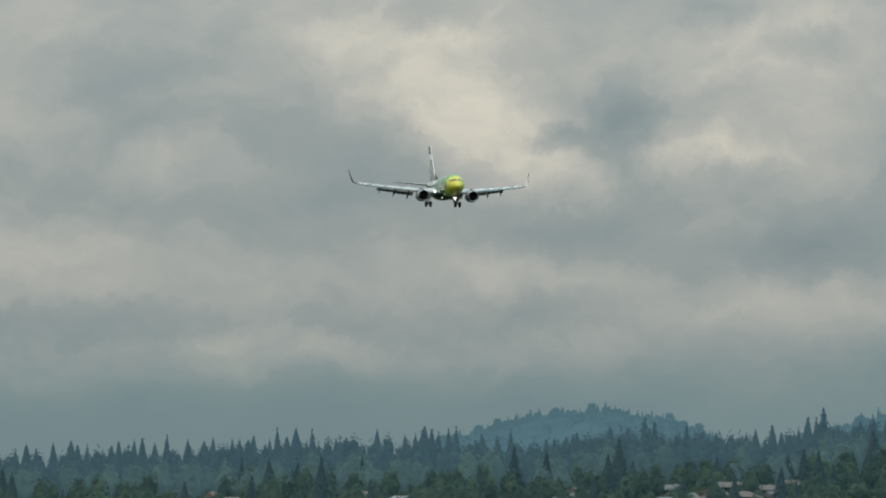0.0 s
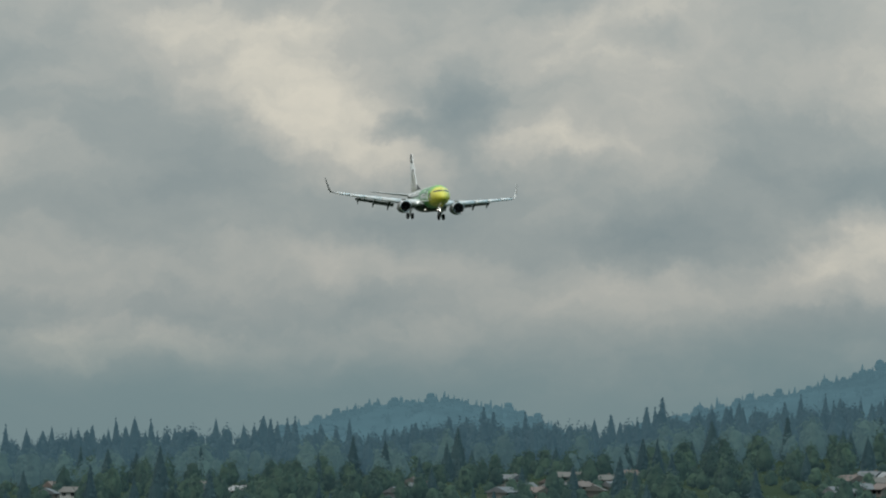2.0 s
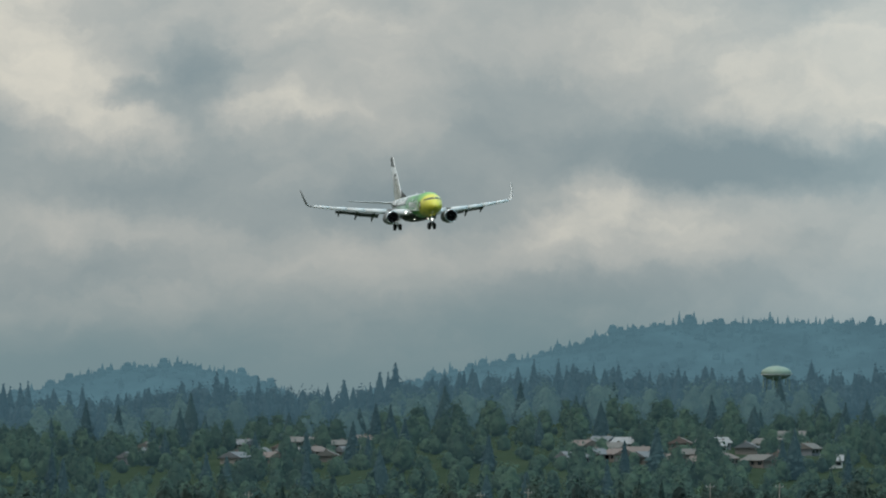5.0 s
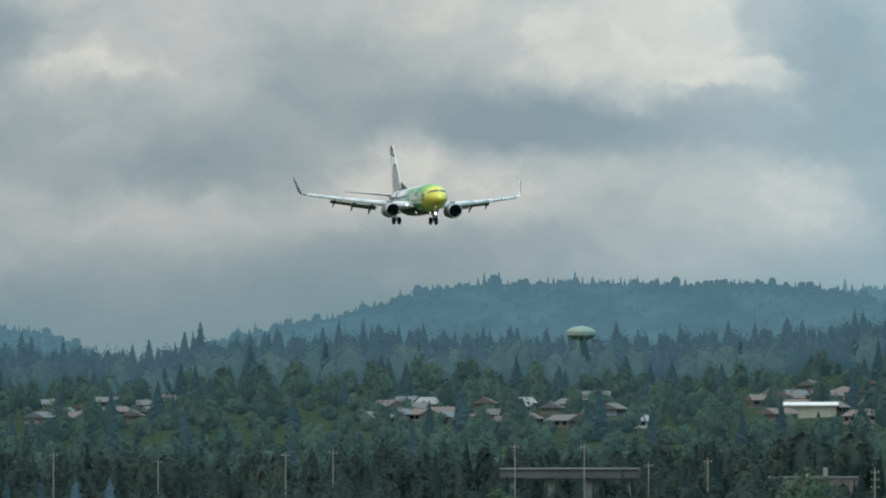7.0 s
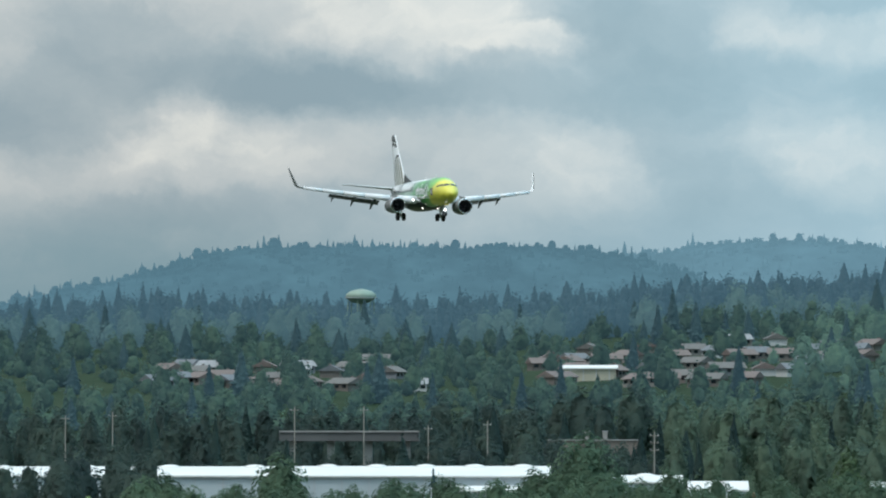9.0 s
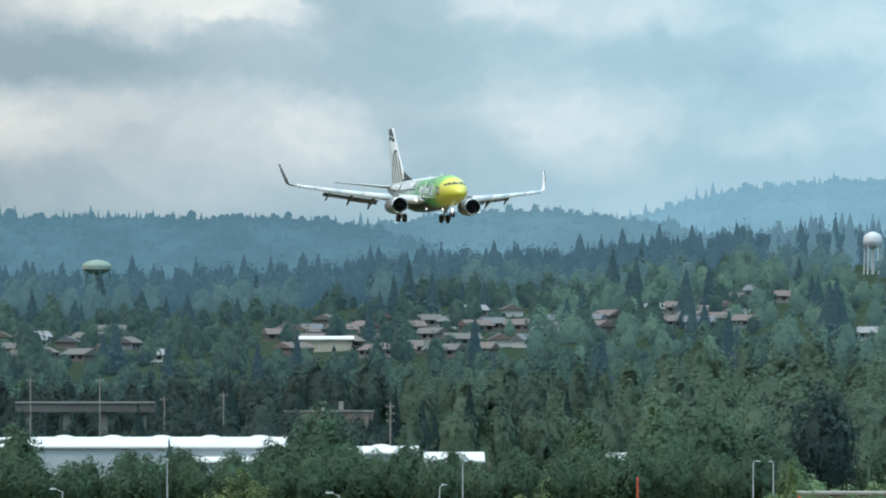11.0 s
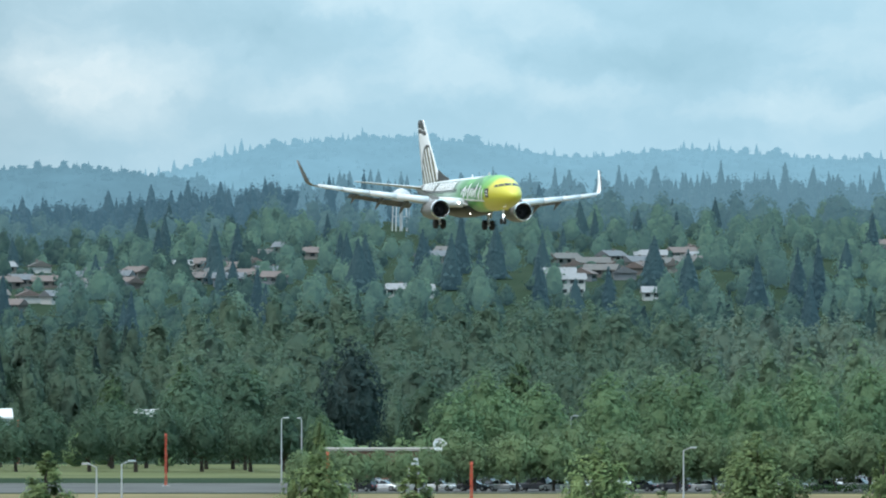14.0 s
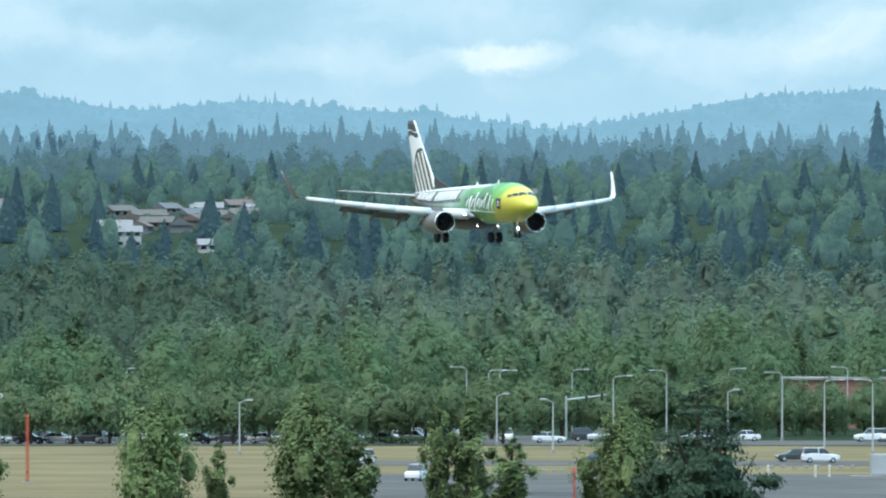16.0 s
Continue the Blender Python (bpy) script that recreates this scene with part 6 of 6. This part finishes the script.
def make_hedge(mil0, mil1, dist, high, deep):
    rng = np.random.default_rng(77)
    x0, y0 = at(mil0, dist)
    x1, y1 = at(mil1, dist)
    n = int(math.hypot(x1 - x0, y1 - y0) / 0.8)
    lobes = [(x0 + (x1 - x0) * k / n, y0 + (y1 - y0) * k / n, high * 0.5, 0.7, deep / 2, high * 0.55) for k in range(n + 1)]
    q = leaves(rng, lobes, 90 * n, 0.16)
    tagged(new("hedge", quads("hedge", q, fan(q), HEDGE)), "clipped dark green hedge beside the car park", "hedge")


make_hedge(86.5, 99.2, 1334, 1.1, 1.6)


# ---- single trees ----
def make_trees():
    rng = random.Random(12)
    row = [leafy_tree(100 + k, "tree", 7.4, 7.4, 2.1, 1900, 0.29, LEAF_ROW, "round olive-green tree in a car park row", "car park trees", lobes=16) for k in range(4)]
    dark = [leafy_tree(130 + k, "tree", 13.0, 10.5, 2.6, 1500, 0.44, LEAF_DARK, "dark green broad-leaved tree before the warehouses", "dark trees", lobes=22) for k in range(3)]
    big = [leafy_tree(120 + k, "tree", 13.0, 10.5, 1.0, 1600, 0.44, LEAF_BIG, "full green broad-leaved tree", "broad-leaved trees", lobes=22) for k in range(5)]
    tall = [leafy_tree(140 + k, "tree", 17.0, 8.5, 1.2, 2100, 0.45, LEAF_BIG, "tall dark green tree at the wood's edge", "tall trees", narrow=True, lobes=34) for k in range(3)]
    dark_tall = leafy_tree(150, "tree", 20.5, 13.5, 0.8, 4200, 0.42, LEAF_WOOD, "tall dark oval tree at the edge of the wood", "tall trees", lobes=20)
    poplar = [leafy_tree(160 + k, "poplar", 12.0, 6.4, 0.4, 9500, 0.175, LEAF_POPLAR, "upright yellow-green tree with ragged tips", "upright trees", narrow=True, lobes=52) for k in range(3)]
    slim = leafy_tree(170, "poplar", 11.0, 3.3, 0.4, 4200, 0.16, LEAF_POPLAR, "slim upright yellow-green tree", "upright trees", narrow=True, lobes=34)
    cedar = leafy_tree(180, "cedar", 12.4, 15.5, 0.5, 12500, 0.2, LEAF_CEDAR, "broad dark green cedar with layered boughs", shape=cedar_lobes(np.random.default_rng(5), 12.4, 15.5, 70))
    pine = [conifer(190 + k, 16, 6.5 + k, 260, 1.3, "dark pointed conifer before the houses", NEEDLE_TOWN, "dark conifers") for k in range(2)]
    fir = [conifer(195 + k, 16, 6.5 + k, 160, 1.6, "tall blue-green fir on the hazy slope", NEEDLE_FAR, "tall firs") for k in range(2)]
    # car park rows
    for k in range(17):
        mil = 44.5 + 3.9 * k + rng.uniform(-0.5, 0.5)
        plant(row[k % 4], mil, 1341 + rng.uniform(-2, 2), rng.uniform(0.9, 1.08) * (0.74 if mil < 57.5 else 1.0), rng.uniform(0, 360))
    for k in range(18):
        mil = 43 + 3.9 * k + rng.uniform(-0.8, 0.8)
        plant(row[(k * 3) % 4], mil, 1385 + rng.uniform(-5, 5), rng.uniform(1.0, 1.2) * (0.66 if mil < 58 else 1.0), rng.uniform(0, 360))
    for k in range(9):
        plant(row[(k * 3) % 4], 112 + 4.4 * k + rng.uniform(-0.8, 0.8), 1405 + rng.uniform(-12, 20), rng.uniform(0.85, 1.2), rng.uniform(0, 360))
    for k in range(8):
        plant(big[(k * 2) % 5], 118 + 4.3 * k + rng.uniform(-0.8, 0.8), 1465 + rng.uniform(-12, 15), rng.uniform(0.5, 0.68), rng.uniform(0, 360))
    for k in range(12):
        plant(big[(k * 3) % 5], 110 + 3.7 * k + rng.uniform(-0.8, 0.8), 1432 + rng.uniform(-8, 8), rng.uniform(0.48, 0.66), rng.uniform(0, 360))
    # dark row before the warehouses
    for k in range(19):
        plant(dark[k % 3], -46 + 4.9 * k + rng.uniform(-1, 1), 1572 + rng.uniform(-10, 20), rng.uniform(0.66, 0.82), rng.uniform(0, 360))
    for k in range(23):
        plant(dark[(k * 2) % 3], -47 + 4.0 * k + rng.uniform(-1, 1), 1545 + rng.uniform(-6, 6), rng.uniform(0.6, 0.78), rng.uniform(0, 360))
    for k in range(16):
        plant(dark[(k * 2) % 3], -44 + 5.6 * k + rng.uniform(-1.5, 1.5), 1600 + rng.uniform(-25, 40), rng.uniform(0.6, 0.82), rng.uniform(0, 360))
    # full green trees behind the car park
    for k in range(20):
        plant(big[(k * 2) % 5], 57 + 5.1 * k + rng.uniform(-1, 1), 1530 + rng.uniform(-25, 25), rng.uniform(0.85, 1.05), rng.uniform(0, 360))
    for k in range(26):
        mil = 30 + 5.2 * k + rng.uniform(-1.5, 1.5)
        if not 42.5 < mil < 53:
            plant(dark[k % 3] if mil < 57 else big[(k * 3) % 5], mil, 1650 + rng.uniform(-35, 35), rng.uniform(0.95, 1.25), rng.uniform(0, 360))
    for k in range(16):
        mil = 22 + 9 * k + rng.uniform(-3, 3)
        if not 42.5 < mil < 53:
            plant(tall[k % 3], mil, 1720 + rng.uniform(-20, 40), rng.uniform(0.75, 1.02), rng.uniform(0, 360))
    plant(big[4], 128.2, 1755, 1.36, 20)
    # trees before the warehouse ends
    for k in range(14):
        plant(dark[k % 3], -9 + 5.2 * k + rng.uniform(-1.4, 1.4), 1955 + rng.uniform(-20, 25), rng.uniform(0.5, 0.82), rng.uniform(0, 360))
    # single ones that stand out
    plant(dark_tall, 47.3, 1690, 1.0, 40)
    plant(dark[2], -2.5, 1750, 1.28, 10)
    plant(dark[0], -33, 1640, 1.05, 80)
    plant(pine[0], -17.7, 1700, 0.68, 0)
    plant(slim, 44.2, 1500, 0.75, 0)
    plant(big[3], 44.4, 1502, 0.55, 30, tall=1.25)
    for mil, dist, s in ((-5.0, 2690, 0.85), (-8.9, 2660, 0.8), (-17.8, 2640, 0.85), (12.7, 2700, 0.9), (91.8, 2690, 1.1), (93.8, 2700, 1.2), (105.5, 2720, 1.25), (111, 2900, 1.2), (-80.6, 3560, 1.45), (-79.6, 3560, 1.35), (-62.8, 3600, 1.5), (143.9, 3480, 1.85), (-56, 3560, 1.2), (66, 2700, 0.9), (124, 2760, 1.0), (-97, 2700, 0.9), (-40, 2680, 0.85), (38, 2680, 0.9)):
        plant((fir if dist > 3400 else pine)[rng.randrange(2)], mil, dist, s, rng.uniform(0, 360))
    # upright trees close to the stand
    for k, (mil, high, wide) in enumerate(((72.3, 11.7, 6.2), (87.8, 12.5, 7.0), (103.4, 11.8, 4.0), (107.5, 8.6, 4.0), (118.4, 11.3, 4.8), (44.3, 11.2, 4.8), (53.8, 10.3, 4.4), (-10.3, 12.9, 5.2), (17.0, 11.6, 4.4), (92.2, 8.4, 4.0))):
        plant(poplar[k % 3], mil, 800 + (k % 4) * 6, high / 12.0 * 1.3, 50 * k, tall=1.06 / 1.3) if wide > 4.6 else plant(slim, mil, 800 + (k % 4) * 6, wide / 2.5, 70 * k, tall=high / 11.0 * 2.5 / wide)
    for mil, high in ((78.3, 8.2), (100.3, 12.3), (-13.0, 11.2), (150, 10.5)):
        plant(slim, mil, 812, 1.05, 20 * mil, tall=high / 11.55)
    cedar.matrix_basis = pose(*at(126.0, 790), 0, 0, 0, 0) @ Matrix.Diagonal((1.12, 1.12, 1.16, 1))
    spare = row + big + dark + tall + [dark_tall] + poplar + [slim] + pine + fir
    for k, proto in enumerate(spare):
        x, y = at(-150 + 3.4 * k, 1560 + (k % 3) * 25)
        proto.matrix_basis = pose(x, y, land(x, y))


make_trees()

AIRCRAFT_ROWS = [
    (0.0, -193.58, 1919.60, 67.40, -0.72),
    (0.5, -183.92, 1890.57, 65.37, -1.58),
    (1.0, -174.63, 1861.51, 63.40, -2.09),
    (1.5, -165.24, 1832.45, 61.41, -2.09),
    (2.0, -155.72, 1803.39, 59.41, -1.59),
    (2.5, -146.14, 1774.36, 57.45, -0.89),
    (3.0, -136.71, 1745.37, 55.39, 0.05),
    (3.5, -127.16, 1716.42, 53.18, 1.07),
    (4.0, -117.86, 1687.46, 50.97, 1.95),
    (4.5, -108.46, 1658.47, 48.76, 2.41),
    (5.0, -99.12, 1629.42, 46.58, 2.10),
    (5.5, -89.84, 1600.32, 44.44, 1.37),
    (6.0, -80.62, 1571.21, 42.37, 0.56),
    (6.5, -71.48, 1542.09, 40.37, 0.03),
    (7.0, -62.34, 1513.00, 38.30, -0.36),
    (7.5, -53.28, 1483.88, 36.48, -0.54),
    (8.0, -44.20, 1454.70, 34.64, -0.70),
    (8.5, -35.11, 1425.47, 32.80, -0.78),
    (9.0, -26.01, 1396.11, 30.98, -0.74),
    (9.5, -16.92, 1366.65, 29.22, -0.66),
    (10.0, -7.85, 1337.13, 27.59, -0.64),
    (10.5, 1.18, 1307.61, 26.14, -0.77),
    (11.0, 10.18, 1278.11, 24.79, -1.04),
    (11.5, 19.20, 1248.57, 23.46, -1.23),
    (12.0, 28.43, 1219.01, 22.23, -1.32),
    (12.5, 37.48, 1189.75, 20.97, -1.03),
    (13.0, 46.67, 1160.39, 19.59, -0.90),
    (13.5, 55.92, 1131.01, 18.03, -0.93),
    (14.0, 65.20, 1101.61, 16.43, -1.43),
    (14.5, 74.45, 1072.51, 14.59, -0.09),
    (15.0, 83.81, 1043.48, 12.75, 0.69),
    (15.5, 93.25, 1014.58, 10.95, 0.73),
    (16.0, 102.67, 985.79, 9.14, 0.09),
]


# ---- what moves ----
# bearing of each driving car by time
DRIVES = [
    (1350, -90, [(0, 108.2), (6, 108.4), (12, 108.6), (15, 108.8), (15.5, 109.8), (16, 111.2)]),
    (1366, -90, [(0, 113.9), (8, 114.0), (15, 114.2), (15.5, 114.6), (16, 115.0)]),
    (1190, -90, [(0, 26.0), (4, 48.7), (8, 71.4), (12, 94.1), (15, 111.1), (15.3, 113.2), (15.6, 115.0), (16, 116.9)]),
    (1178, 90, [(0, 214.0), (4, 183.4), (8, 152.9), (12, 122.4), (15, 99.5), (15.3, 97.3), (15.6, 95.0), (16, 92.0)]),
    (1190, -90, [(0, 53.4), (4, 74.6), (8, 95.8), (12, 117.0), (15, 132.9), (15.7, 136.6), (16, 138.2)]),
]


def motions():
    walk(AIRCRAFT, [(t, pose(x, y, z + EYE, 1.3, bank, 196.17)) for t, x, y, z, bank in AIRCRAFT_ROWS])
    for car, (dist, turn, rows) in zip(MOVING_CARS, DRIVES):
        walk(car, [(t, pose(*at(mil, dist), 0.055, 0, 0, turn)) for t, mil in rows])


motions()
